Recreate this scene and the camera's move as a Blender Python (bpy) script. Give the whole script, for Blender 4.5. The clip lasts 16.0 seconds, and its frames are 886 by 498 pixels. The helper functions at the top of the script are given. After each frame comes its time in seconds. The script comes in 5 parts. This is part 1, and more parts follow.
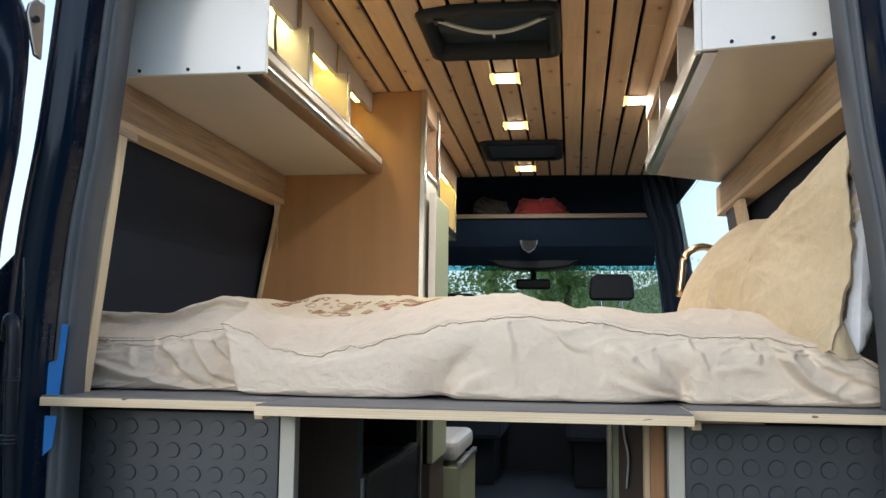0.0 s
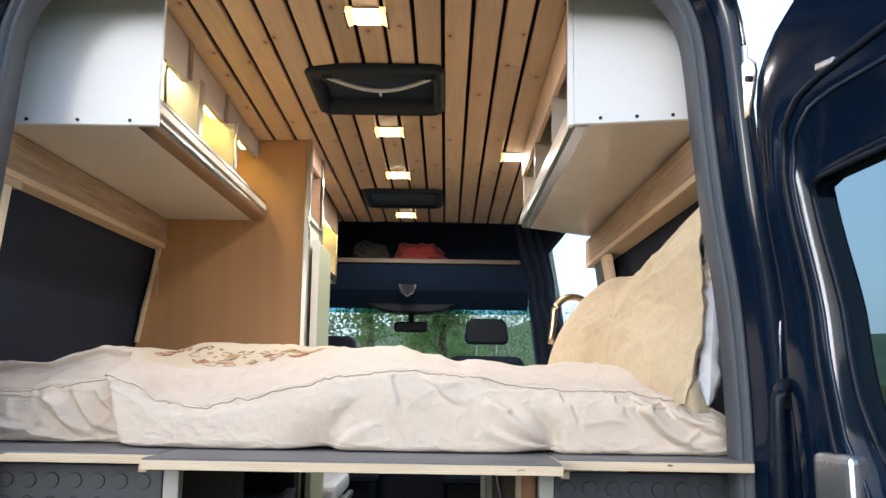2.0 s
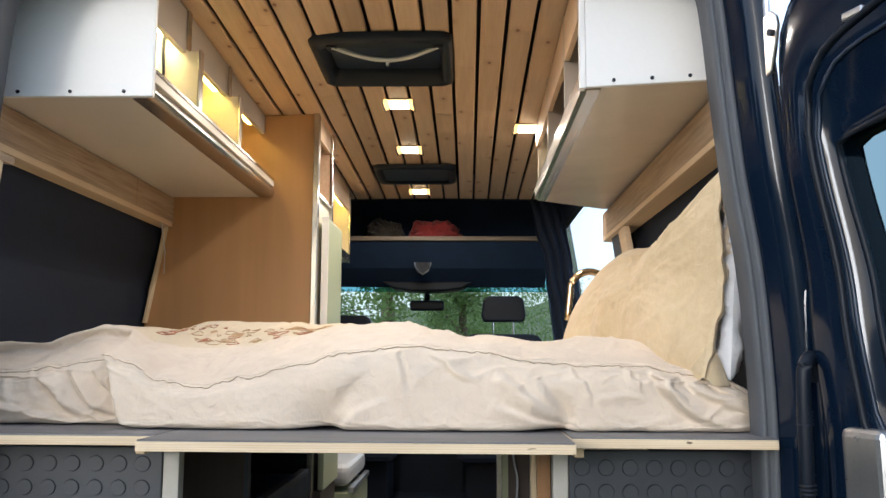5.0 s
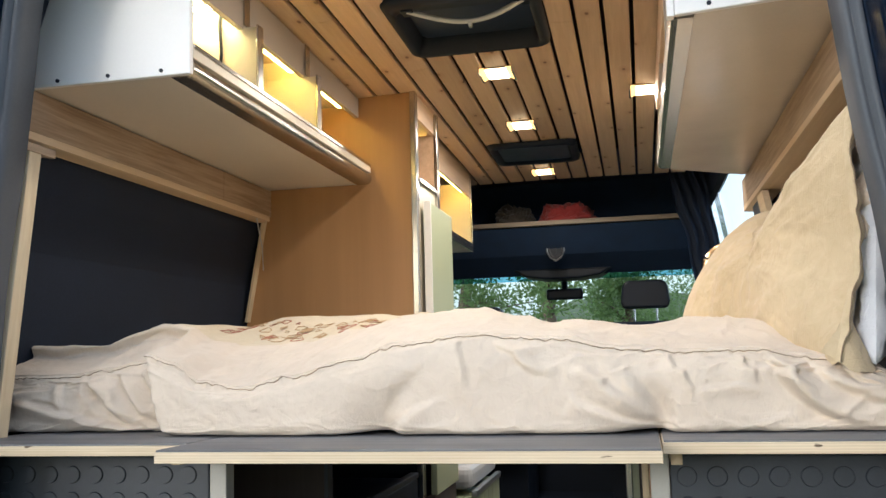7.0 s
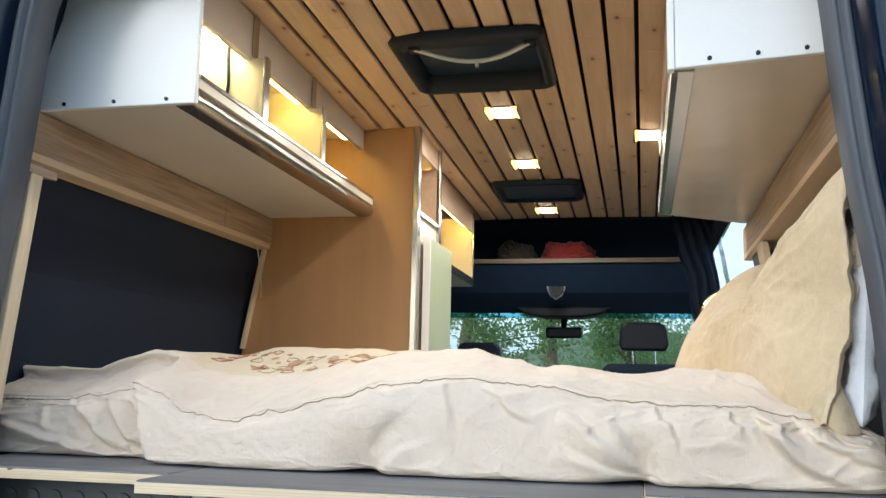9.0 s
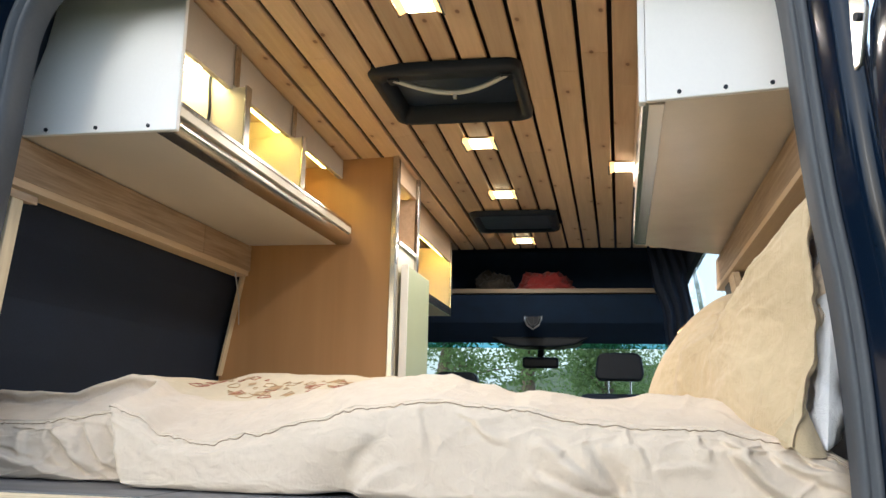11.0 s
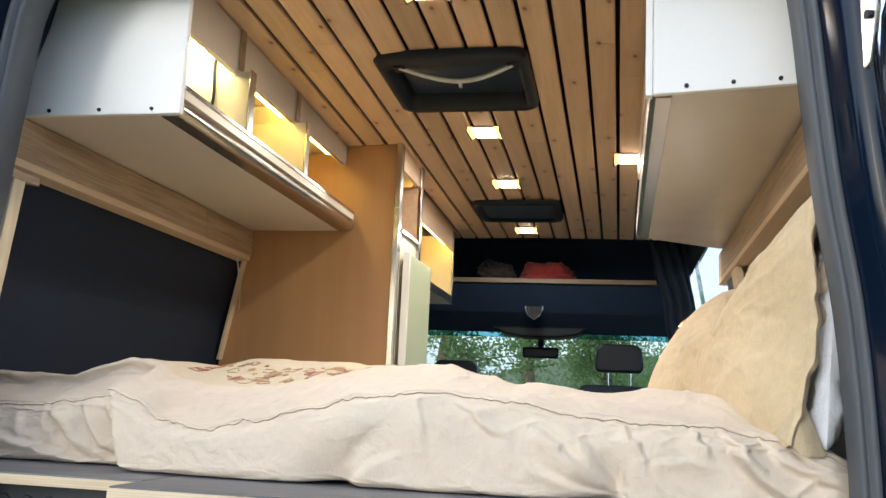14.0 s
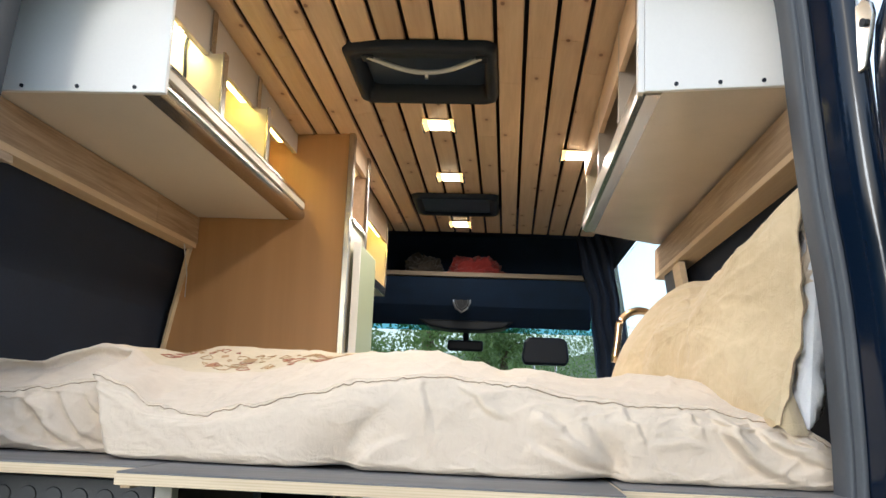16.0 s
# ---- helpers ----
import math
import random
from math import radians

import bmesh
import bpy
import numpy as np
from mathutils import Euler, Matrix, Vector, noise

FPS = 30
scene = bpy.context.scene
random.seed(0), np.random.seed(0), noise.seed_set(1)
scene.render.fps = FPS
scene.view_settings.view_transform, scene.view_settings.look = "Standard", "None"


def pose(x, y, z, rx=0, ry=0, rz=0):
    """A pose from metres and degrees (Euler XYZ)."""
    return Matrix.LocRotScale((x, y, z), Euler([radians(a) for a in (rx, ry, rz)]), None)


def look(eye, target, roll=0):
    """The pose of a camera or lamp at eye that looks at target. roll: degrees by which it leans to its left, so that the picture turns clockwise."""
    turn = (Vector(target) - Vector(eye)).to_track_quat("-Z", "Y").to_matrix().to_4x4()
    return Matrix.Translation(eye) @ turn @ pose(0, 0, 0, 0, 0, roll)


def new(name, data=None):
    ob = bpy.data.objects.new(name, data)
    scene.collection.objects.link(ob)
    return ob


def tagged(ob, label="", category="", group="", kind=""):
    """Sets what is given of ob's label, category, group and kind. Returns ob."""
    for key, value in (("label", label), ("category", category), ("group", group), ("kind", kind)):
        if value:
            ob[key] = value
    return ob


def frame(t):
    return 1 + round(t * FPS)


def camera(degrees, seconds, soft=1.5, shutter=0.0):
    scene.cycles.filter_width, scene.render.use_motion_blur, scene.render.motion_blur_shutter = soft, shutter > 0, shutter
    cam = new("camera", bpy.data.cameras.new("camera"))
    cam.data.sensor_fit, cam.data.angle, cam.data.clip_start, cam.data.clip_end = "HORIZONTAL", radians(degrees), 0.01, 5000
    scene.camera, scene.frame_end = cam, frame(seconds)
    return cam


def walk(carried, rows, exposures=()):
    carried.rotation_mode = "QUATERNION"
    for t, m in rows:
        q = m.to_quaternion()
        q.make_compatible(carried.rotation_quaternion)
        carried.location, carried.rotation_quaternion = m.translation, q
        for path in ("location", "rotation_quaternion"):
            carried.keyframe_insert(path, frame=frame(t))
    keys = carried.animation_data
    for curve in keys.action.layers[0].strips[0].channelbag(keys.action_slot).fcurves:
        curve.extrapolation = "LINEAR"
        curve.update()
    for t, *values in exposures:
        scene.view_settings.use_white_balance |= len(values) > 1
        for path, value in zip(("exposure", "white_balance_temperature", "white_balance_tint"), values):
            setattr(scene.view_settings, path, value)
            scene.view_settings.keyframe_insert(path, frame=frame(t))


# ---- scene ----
cam = camera(52.5, 16.0)
PATH = [
    (0, (0.221, -1.587, 1.477), (-0.064, 0.382, 1.68), 0.7),
    (0.5, (0.226, -1.659, 1.519), (0.038, 0.319, 1.743), -0.5),
    (1, (0.237, -1.679, 1.527), (0.144, 0.3, 1.8), -0.7),
    (1.5, (0.239, -1.681, 1.527), (0.225, 0.298, 1.818), 0.7),
    (2, (0.208, -1.684, 1.51), (0.197, 0.296, 1.796), 0.9),
    (2.5, (0.205, -1.672, 1.506), (0.172, 0.309, 1.778), 0.8),
    (3, (0.196, -1.655, 1.5), (0.166, 0.327, 1.765), 1.0),
    (3.5, (0.194, -1.642, 1.496), (0.167, 0.342, 1.751), 0.7),
    (4, (0.196, -1.642, 1.498), (0.162, 0.341, 1.749), 0.6),
    (6.3, (0.357, -1.409, 1.503), (0.122, 0.563, 1.738), -2.2),
    (6.5, (0.379, -1.367, 1.492), (0.056, 0.592, 1.731), -1.8),
    (7, (0.399, -1.313, 1.494), (-0.022, 0.628, 1.729), -1.5),
    (7.5, (0.418, -1.303, 1.486), (-0.012, 0.636, 1.719), -1.6),
    (8, (0.412, -1.287, 1.479), (-0.024, 0.652, 1.705), -1.2),
    (8.5, (0.416, -1.299, 1.499), (-0.023, 0.639, 1.726), -0.0),
    (9, (0.422, -1.316, 1.514), (-0.009, 0.614, 1.813), 1.2),
    (9.2, (0.429, -1.324, 1.517), (-0.001, 0.599, 1.861), 1.2),
    (11.3, (0.432, -1.342, 1.499), (0.05, 0.586, 1.868), 1.4),
    (11.5, (0.427, -1.34, 1.499), (0.044, 0.589, 1.863), 1.4),
    (12, (0.427, -1.339, 1.498), (0.04, 0.591, 1.854), 1.4),
    (12.5, (0.427, -1.339, 1.498), (0.038, 0.592, 1.845), 1.8),
    (13, (0.423, -1.335, 1.497), (0.035, 0.597, 1.84), 2.0),
    (13.5, (0.422, -1.331, 1.498), (0.037, 0.601, 1.838), 2.2),
    (14, (0.431, -1.337, 1.507), (0.042, 0.595, 1.847), 2.6),
    (14.5, (0.415, -1.339, 1.503), (0.036, 0.595, 1.846), 3.3),
    (15, (0.366, -1.34, 1.503), (0.038, 0.603, 1.848), 3.6),
    (15.5, (0.292, -1.334, 1.497), (0.078, 0.624, 1.844), 3.3),
    (16, (0.246, -1.381, 1.478), (0.091, 0.583, 1.82), 2.4),
]
walk(cam, [(t, look(eye, target, roll)) for t, eye, target, roll in PATH], exposures=[(0, 0.04, 5000, 9), (0.6, 0.34, 4780, 9), (1, 0.40, 4800, 11), (2.2, 0.38, 5000, 13), (3, 0.30, 5100, 13), (4.2, 0.30, 5150, 12.5), (6.5, 0.33, 5150, 11), (7.5, 0.36, 5150, 10), (8.7, 0.36, 4850, 8), (9.2, 0.36, 4850, 8), (11.3, 0.36, 5100, 9), (16, 0.36, 5100, 9.5)])

# ---------- world, sun, large lights ----------
world = bpy.data.worlds.new("world")
scene.world = world
world.use_nodes = True
wn = world.node_tree
wn.nodes.clear()
w_out = wn.nodes.new("ShaderNodeOutputWorld")
w_bg = wn.nodes.new("ShaderNodeBackground")
w_sky = wn.nodes.new("ShaderNodeTexSky")
w_sky.sky_type = "NISHITA"
w_sky.sun_disc = False
w_sky.sun_elevation = radians(18)
w_sky.sun_rotation = radians(207)
w_sky.air_density = 1.3
w_sky.dust_density = 3.0
w_bg.inputs["Strength"].default_value = 0.215
# thin bright cloud over the blue
w_mix = wn.nodes.new("ShaderNodeMix")
w_mix.data_type = "RGBA"
w_noise = wn.nodes.new("ShaderNodeTexNoise")
w_noise.inputs["Scale"].default_value, w_noise.inputs["Detail"].default_value = 2.2, 5.0
w_map = wn.nodes.new("ShaderNodeMapRange")
w_map.inputs["From Min"].default_value, w_map.inputs["From Max"].default_value = 0.3, 0.65
w_map.inputs["To Min"].default_value, w_map.inputs["To Max"].default_value = 0.35, 0.85
w_mix.inputs[7].default_value = (6.45, 6.45, 6.25, 1)
wn.links.new(w_noise.outputs["Fac"], w_map.inputs["Value"])
wn.links.new(w_map.outputs[0], w_mix.inputs[0])
wn.links.new(w_sky.outputs[0], w_mix.inputs[6])
wn.links.new(w_mix.outputs[2], w_bg.inputs["Color"])
wn.links.new(w_bg.outputs[0], w_out.inputs["Surface"])

sun = new("sun", bpy.data.lights.new("sun", "SUN"))
sun.data.energy = 0.78
sun.data.angle = radians(14)
sun.data.color = (1.0, 0.93, 0.80)
sun.matrix_world = look((-2.2, -4, 2.3), (0.0, 0.3, 1.6))


# ---------- materials ----------
class Nodes:
    """A small builder for node materials."""

    def __init__(self, name, rough=0.6, metal=0.0):
        self.mat = bpy.data.materials.new(name)
        self.mat.use_nodes = True
        self.t = self.mat.node_tree
        self.b = self.t.nodes["Principled BSDF"]
        self.b.inputs["Roughness"].default_value = rough
        self.b.inputs["Metallic"].default_value = metal
        self.co = self.t.nodes.new("ShaderNodeTexCoord").outputs["Object"]

    def n(self, kind, **values):
        node = self.t.nodes.new(kind)
        for key, value in values.items():
            node.inputs[key.replace("_", " ")].default_value = value
        return node

    def l(self, a, b):
        self.t.links.new(a, b)

    def mapped(self, scale):
        m = self.n("ShaderNodeMapping", Scale=scale)
        self.l(self.co, m.inputs["Vector"])
        return m.outputs[0]

    def noise(self, scale, detail=4.0, stretch=(1, 1, 1), rough=0.55, distortion=0.0):
        node = self.n("ShaderNodeTexNoise", Scale=scale, Detail=detail, Roughness=rough, Distortion=distortion)
        self.l(self.mapped(stretch), node.inputs["Vector"])
        return node.outputs["Fac"]

    def ramp(self, fac, stops):
        r = self.n("ShaderNodeValToRGB")
        el = r.color_ramp.elements
        while len(el) < len(stops):
            el.new(0.5)
        for e, (p, c) in zip(el, stops):
            e.position, e.color = p, (*c, 1) if len(c) == 3 else c
        self.l(fac, r.inputs[0])
        return r.outputs[0]

    def mix(self, fac, a, b, mode="MIX"):
        m = self.t.nodes.new("ShaderNodeMix")
        m.data_type, m.blend_type = "RGBA", mode
        for sock, v in ((m.inputs[0], fac), (m.inputs[6], a), (m.inputs[7], b)):
            if isinstance(v, (int, float)):
                sock.default_value = v
            elif isinstance(v, tuple):
                sock.default_value = (*v, 1)
            else:
                self.l(v, sock)
        return m.outputs[2]

    def math(self, op, a, b=0.0):
        m = self.t.nodes.new("ShaderNodeMath")
        m.operation = op
        for sock, v in zip(m.inputs, (a, b)):
            if isinstance(v, (int, float)):
                sock.default_value = v
            else:
                self.l(v, sock)
        return m.outputs[0]

    def color(self, c):
        if isinstance(c, tuple):
            self.b.inputs["Base Color"].default_value = (*c, 1)
        else:
            self.l(c, self.b.inputs["Base Color"])
        return self

    def roughness(self, fac, lo, hi):
        m = self.n("ShaderNodeMapRange")
        m.inputs["To Min"].default_value, m.inputs["To Max"].default_value = lo, hi
        self.l(fac, m.inputs["Value"])
        self.l(m.outputs[0], self.b.inputs["Roughness"])
        return self

    def bump(self, fac, strength=0.2, distance=0.002):
        bn = self.n("ShaderNodeBump", Strength=strength, Distance=distance)
        self.l(fac, bn.inputs["Height"])
        self.l(bn.outputs[0], self.b.inputs["Normal"])
        return self


def plain(name, c, rough=0.6, metal=0.0, var=0.12, scale=9.0, bump=0.0, fine=180.0, uneven=0.08):
    """A surface of one colour with blotches, fine grain and uneven gloss."""
    m = Nodes(name, rough, metal)
    big = m.noise(scale, 5)
    small = m.noise(fine, 2)
    k = m.math("ADD", m.math("MULTIPLY", big, 0.7), m.math("MULTIPLY", small, 0.3))
    lo = tuple(max(0.0, v * (1 - var)) for v in c)
    hi = tuple(min(1.0, v * (1 + var)) for v in c)
    m.color(m.ramp(k, [(0.3, lo), (0.7, hi)]))
    m.roughness(big, max(0.03, rough - uneven), min(1, rough + uneven))
    if bump:
        m.bump(small, bump, 0.001)
    return m.mat


def wood(name, dark, light, along="y", fine=70.0, rough=0.5, knots=False, random_tone=0.0, bump=0.12, plies=False):
    """Timber with long grain along one axis; knots and a tone of its own for each board where asked."""
    m = Nodes(name, rough)
    st = {"x": (0.035, 1, 1), "y": (1, 0.035, 1), "z": (1, 1, 0.035)}[along]
    sb = {"x": (0.1, 1, 1), "y": (1, 0.1, 1), "z": (1, 1, 0.1)}[along]
    g = m.noise(fine, 6, st, 0.65, 0.4)
    b = m.noise(fine / 8, 3, sb)
    k = m.math("ADD", m.math("MULTIPLY", g, 0.65), m.math("MULTIPLY", b, 0.35))
    col = m.ramp(k, [(0.32, dark), (0.5, tuple((p + q) / 2 for p, q in zip(dark, light))), (0.68, light)])
    if knots:
        v = m.n("ShaderNodeTexVoronoi", Scale=7.5, Randomness=1.0)
        v.voronoi_dimensions = "2D"
        m.l(m.mapped((1.0, 0.55, 1.0)), v.inputs["Vector"])
        halo = m.ramp(v.outputs["Distance"], [(0.03, (1, 1, 1)), (0.16, (0, 0, 0))])
        spot = m.ramp(v.outputs["Distance"], [(0.028, (1, 1, 1)), (0.05, (0, 0, 0))])
        col = m.mix(m.math("MULTIPLY", halo, 0.3), col, (0.30, 0.13, 0.05))
        col = m.mix(m.math("MULTIPLY", spot, 0.8), col, (0.14, 0.05, 0.02))
    if plies:
        wv = m.n("ShaderNodeTexWave", Scale=75.0, Distortion=0.6)
        wv.bands_direction = "Z"
        m.l(m.co, wv.inputs["Vector"])
        col = m.mix(m.math("MULTIPLY", m.ramp(wv.outputs["Fac"], [(0.1, (1, 1, 1)), (0.45, (0, 0, 0))]), 0.25), col, (0.36, 0.24, 0.13))
        pit = m.noise(55.0, 2, (0.35, 1, 1.6))
        col = m.mix(m.ramp(pit, [(0.70, (0, 0, 0)), (0.74, (1, 1, 1))]), col, (0.12, 0.075, 0.04))
    if random_tone:
        geo = m.n("ShaderNodeNewGeometry")
        tone = m.ramp(geo.outputs["Random Per Island"], [(0.0, (1 - random_tone,) * 3), (1.0, (1.0, 1.0, 1.0))])
        col = m.mix(1.0, col, tone, "MULTIPLY")
    m.color(col)
    m.roughness(g, rough - 0.08, rough + 0.12)
    m.bump(g, bump, 0.001)
    return m.mat


def glow(name, c, strength):
    m = Nodes(name, 0.4)
    m.color(c)
    m.b.inputs["Emission Color"].default_value = (*c, 1)
    m.b.inputs["Emission Strength"].default_value = strength
    return m.mat


def glass(name, tint, rough=0.02):
    m = Nodes(name, rough)
    m.color(tint)
    m.b.inputs["Transmission Weight"].default_value = 1.0
    m.b.inputs["IOR"].default_value = 1.02
    return m.mat


def cloth(name, lo, hi, weave=900.0, rough=0.9):
    m = Nodes(name, rough)
    big = m.noise(5.0, 5)
    wr = m.noise(38.0, 6, (1, 1, 1), 0.62, 0.8)
    slub = m.noise(240.0, 2, (1, 1, 0.12))
    k = m.math("ADD", m.math("MULTIPLY", big, 0.6), m.math("MULTIPLY", wr, 0.4))
    m.color(m.ramp(k, [(0.3, lo), (0.7, hi)]))
    wv = m.n("ShaderNodeTexWave", Scale=weave / 6.0, Distortion=1.0)
    m.l(m.mapped((1, 0.6, 0.9)), wv.inputs["Vector"])
    h = m.math("ADD", m.math("MULTIPLY", wr, 0.8), m.math("ADD", m.math("MULTIPLY", wv.outputs["Fac"], 0.05), m.math("MULTIPLY", slub, 0.14)))
    for scale, high in ((6.0, 0.16), (17.0, 0.07)):
        line = m.math("ABSOLUTE", m.math("SUBTRACT", m.noise(scale, 3, (1, 0.8, 1.3), 0.5, 0.7), 0.5))
        crease = m.math("SUBTRACT", 1.0, m.math("MINIMUM", m.math("MULTIPLY", line, 14.0), 1.0))
        h = m.math("ADD", h, m.math("MULTIPLY", m.math("MULTIPLY", crease, crease), high))
    m.bump(h, 0.6, 0.006)
    m.b.inputs["Sheen Weight"].default_value = 0.15
    return m.mat


PINE = wood("pine", (0.54, 0.36, 0.21), (0.74, 0.545, 0.35), "y", 60, 0.42, knots=True, random_tone=0.3)
PLY_X = wood("ply_edge", (0.52, 0.40, 0.25), (0.74, 0.62, 0.43), "x", 90, 0.55, plies=True)
PLY_Y = wood("ply_face", (0.22, 0.145, 0.085), (0.55, 0.42, 0.29), "y", 100, 0.6, bump=0.4)
PLY_Z = wood("ply_post", (0.56, 0.44, 0.27), (0.76, 0.64, 0.44), "z", 60, 0.55)
LIP = wood("ply_lip", (0.55, 0.40, 0.24), (0.70, 0.55, 0.36), "y", 70, 0.55)
VENEER = wood("veneer", (0.39, 0.215, 0.082), (0.47, 0.27, 0.11), "z", 20, 0.42, bump=0.04)
WHITE = plain("white_laminate", (0.79, 0.775, 0.755), 0.32, var=0.03, scale=3)
CREAM = plain("cream_laminate", (0.66, 0.60, 0.48), 0.35, var=0.05, scale=4)
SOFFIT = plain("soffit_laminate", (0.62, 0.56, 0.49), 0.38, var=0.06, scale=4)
# grey-brown of the left fascia; also a shade tone inside the right cabinet
FASCIA_AND_SHADE = plain("fascia_and_recess_shade", (0.40, 0.345, 0.285), 0.4, var=0.08, scale=5)
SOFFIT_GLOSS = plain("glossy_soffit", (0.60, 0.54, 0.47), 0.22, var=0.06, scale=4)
ALU = plain("brushed_aluminium", (0.55, 0.52, 0.47), 0.24, 1.0, var=0.03, scale=2, uneven=0.02)
STEEL = plain("steel", (0.55, 0.55, 0.56), 0.3, 0.9)
CHROME = plain("chrome", (0.8, 0.8, 0.8), 0.12, 1.0, var=0.03)
BRASS = plain("brushed_brass", (0.62, 0.46, 0.26), 0.22, 1.0, var=0.06)
BLACK_LINING = plain("black_lining", (0.0125, 0.0185, 0.034), 0.8, var=0.25, scale=4, bump=0.2)
BLACK_PLASTIC = plain("black_plastic", (0.0065, 0.010, 0.018), 0.45, var=0.2, bump=0.1)
SMOKED = plain("smoked_plastic", (0.012, 0.022, 0.045), 0.36, var=0.15)
PAINT = plain("dark_blue_paint", (0.004, 0.0095, 0.023), 0.12, var=0.12, scale=5)
for dull in (BLACK_LINING, BLACK_PLASTIC):
    dull.node_tree.nodes["Principled BSDF"].inputs["Specular IOR Level"].default_value = 0.25
PAINT.node_tree.nodes["Principled BSDF"].inputs["Coat Weight"].default_value = 0.1
PAINT.node_tree.nodes["Principled BSDF"].inputs["Specular IOR Level"].default_value = 0.35
RUBBER = plain("grey_rubber", (0.074, 0.08, 0.092), 0.6, var=0.15, bump=0.15)
MAT_RUBBER = plain("stud_rubber", (0.034, 0.040, 0.051), 0.45, var=0.2, scale=14, bump=0.15)
# dark lining lifted to navy: veiling haze over the cab is put into the colour
HAZY_HEADLINER = plain("headliner", (0.016, 0.036, 0.085), 0.9, var=0.2, bump=0.2)
TAPE = plain("blue_tape", (0.03, 0.17, 0.52), 0.6, var=0.12, scale=30)
SHELF_WOOD = wood("shelf_wood", (0.16, 0.125, 0.09), (0.26, 0.21, 0.15), "x", 60, 0.6)
# brown timber with the shade below the bed put into its colour
SHADED_WOOD = wood("shaded_wood", (0.06, 0.045, 0.038), (0.10, 0.075, 0.06), "z", 40, 0.5)
STUD_WOOD = wood("stud_wood", (0.36, 0.19, 0.08), (0.52, 0.31, 0.15), "z", 50, 0.6)
GREEN = plain("pale_green_panel", (0.42, 0.46, 0.30), 0.4, var=0.06, scale=5)
RED_CLOTH = cloth("red_cloth", (0.18, 0.016, 0.014), (0.33, 0.034, 0.03))
DARK_CANVAS = cloth("dark_canvas", (0.035, 0.03, 0.024), (0.06, 0.05, 0.04))
CANVAS = cloth("natural_canvas", (0.59, 0.495, 0.38), (0.715, 0.61, 0.48))
CANVAS_TAN = cloth("unbleached_linen", (0.47, 0.365, 0.21), (0.635, 0.515, 0.33))
CANVAS_BACK = cloth("tan_canvas", (0.54, 0.445, 0.28), (0.68, 0.575, 0.40))
PILLOW_WHITE = cloth("white_cotton", (0.62, 0.63, 0.67), (0.78, 0.79, 0.82))
THREAD = plain("piping_thread", (0.25, 0.18, 0.11), 0.9)
EMB_RED = plain("embroidery_red", (0.38, 0.14, 0.09), 0.9)
GREY_PAINT = plain("grey_white_paint", (0.46, 0.45, 0.41), 0.45, var=0.08)
EMB_BROWN = plain("embroidery_brown", (0.43, 0.28, 0.14), 0.9)
CUSHION = plain("white_vinyl", (0.55, 0.57, 0.60), 0.4, var=0.06)
VINYL = wood("grey_vinyl", (0.055, 0.056, 0.062), (0.215, 0.21, 0.212), "x", 55, 0.5, bump=0.3)
# emission that imitates the bloom spreading beside the ceiling lamps
FLARE = glow("lamp_bloom", (1.0, 0.62, 0.18), 1.5)
BULB = glow("warm_lamp", (1.0, 0.74, 0.38), 9.0)
STRIP_BRIGHT = glow("bright_led_strip", (1.0, 0.76, 0.28), 85.0)
STRIP = glow("warm_led_strip", (1.0, 0.66, 0.10), 28.0)
GLASS = glass("clear_glass", (0.93, 0.97, 0.96))
GLASS_TINT = glass("tinted_glass", (0.045, 0.078, 0.085))
GLASS_GREEN = glass("windscreen_glass", (0.62, 0.76, 0.71))
BAND = glass("windscreen_band", (0.025, 0.15, 0.23))
BARK = plain("bark", (0.16, 0.12, 0.085), 0.9, var=0.35, scale=20, bump=0.4)


# ---------- building helpers ----------
def finish(bm, smooth=False):
    bmesh.ops.recalc_face_normals(bm, faces=bm.faces)
    for f in bm.faces:
        f.smooth = smooth
    return bm


def part(name, bm, material, parent=None, label="", smooth=False):
    """Links a bmesh, given in world metres, as one mesh object under a thing or a part."""
    finish(bm, smooth)
    me = bpy.data.meshes.new(name)
    bm.to_mesh(me)
    bm.free()
    me.materials.append(material)
    ob = new(name, me)
    if parent is not None:
        ob.parent = parent
        chain = Matrix.Identity(4)
        p = parent
        while p is not None:
            chain = p.matrix_basis.copy() @ chain if p.parent is None else p.matrix_parent_inverse @ p.matrix_basis @ chain
            p = p.parent
        ob.matrix_parent_inverse = chain.inverted()
    if label:
        tagged(ob, label)
    return ob


def thing(name, at, label, category, group="", kind=""):
    ob = new(name)
    ob.empty_display_size = 0.05
    ob.matrix_basis = Matrix.Translation(at)
    return tagged(ob, label, category, group, kind)


def box(x0, x1, y0, y1, z0, z1, bevel=0.0, bm=None, segments=2):
    fresh = bmesh.new()
    bmesh.ops.create_cube(fresh, size=1.0)
    for v in fresh.verts:
        v.co = ((x0 + x1) / 2 + v.co.x * (x1 - x0), (y0 + y1) / 2 + v.co.y * (y1 - y0), (z0 + z1) / 2 + v.co.z * (z1 - z0))
    if bevel:
        bmesh.ops.bevel(fresh, geom=list(fresh.edges), offset=bevel, segments=segments, profile=0.5, affect="EDGES")
    return merge(bm, fresh)


def merge(bm, fresh):
    if bm is None:
        return fresh
    me = bpy.data.meshes.new("tmp")
    fresh.to_mesh(me)
    fresh.free()
    bm.from_mesh(me)
    bpy.data.meshes.remove(me)
    return bm


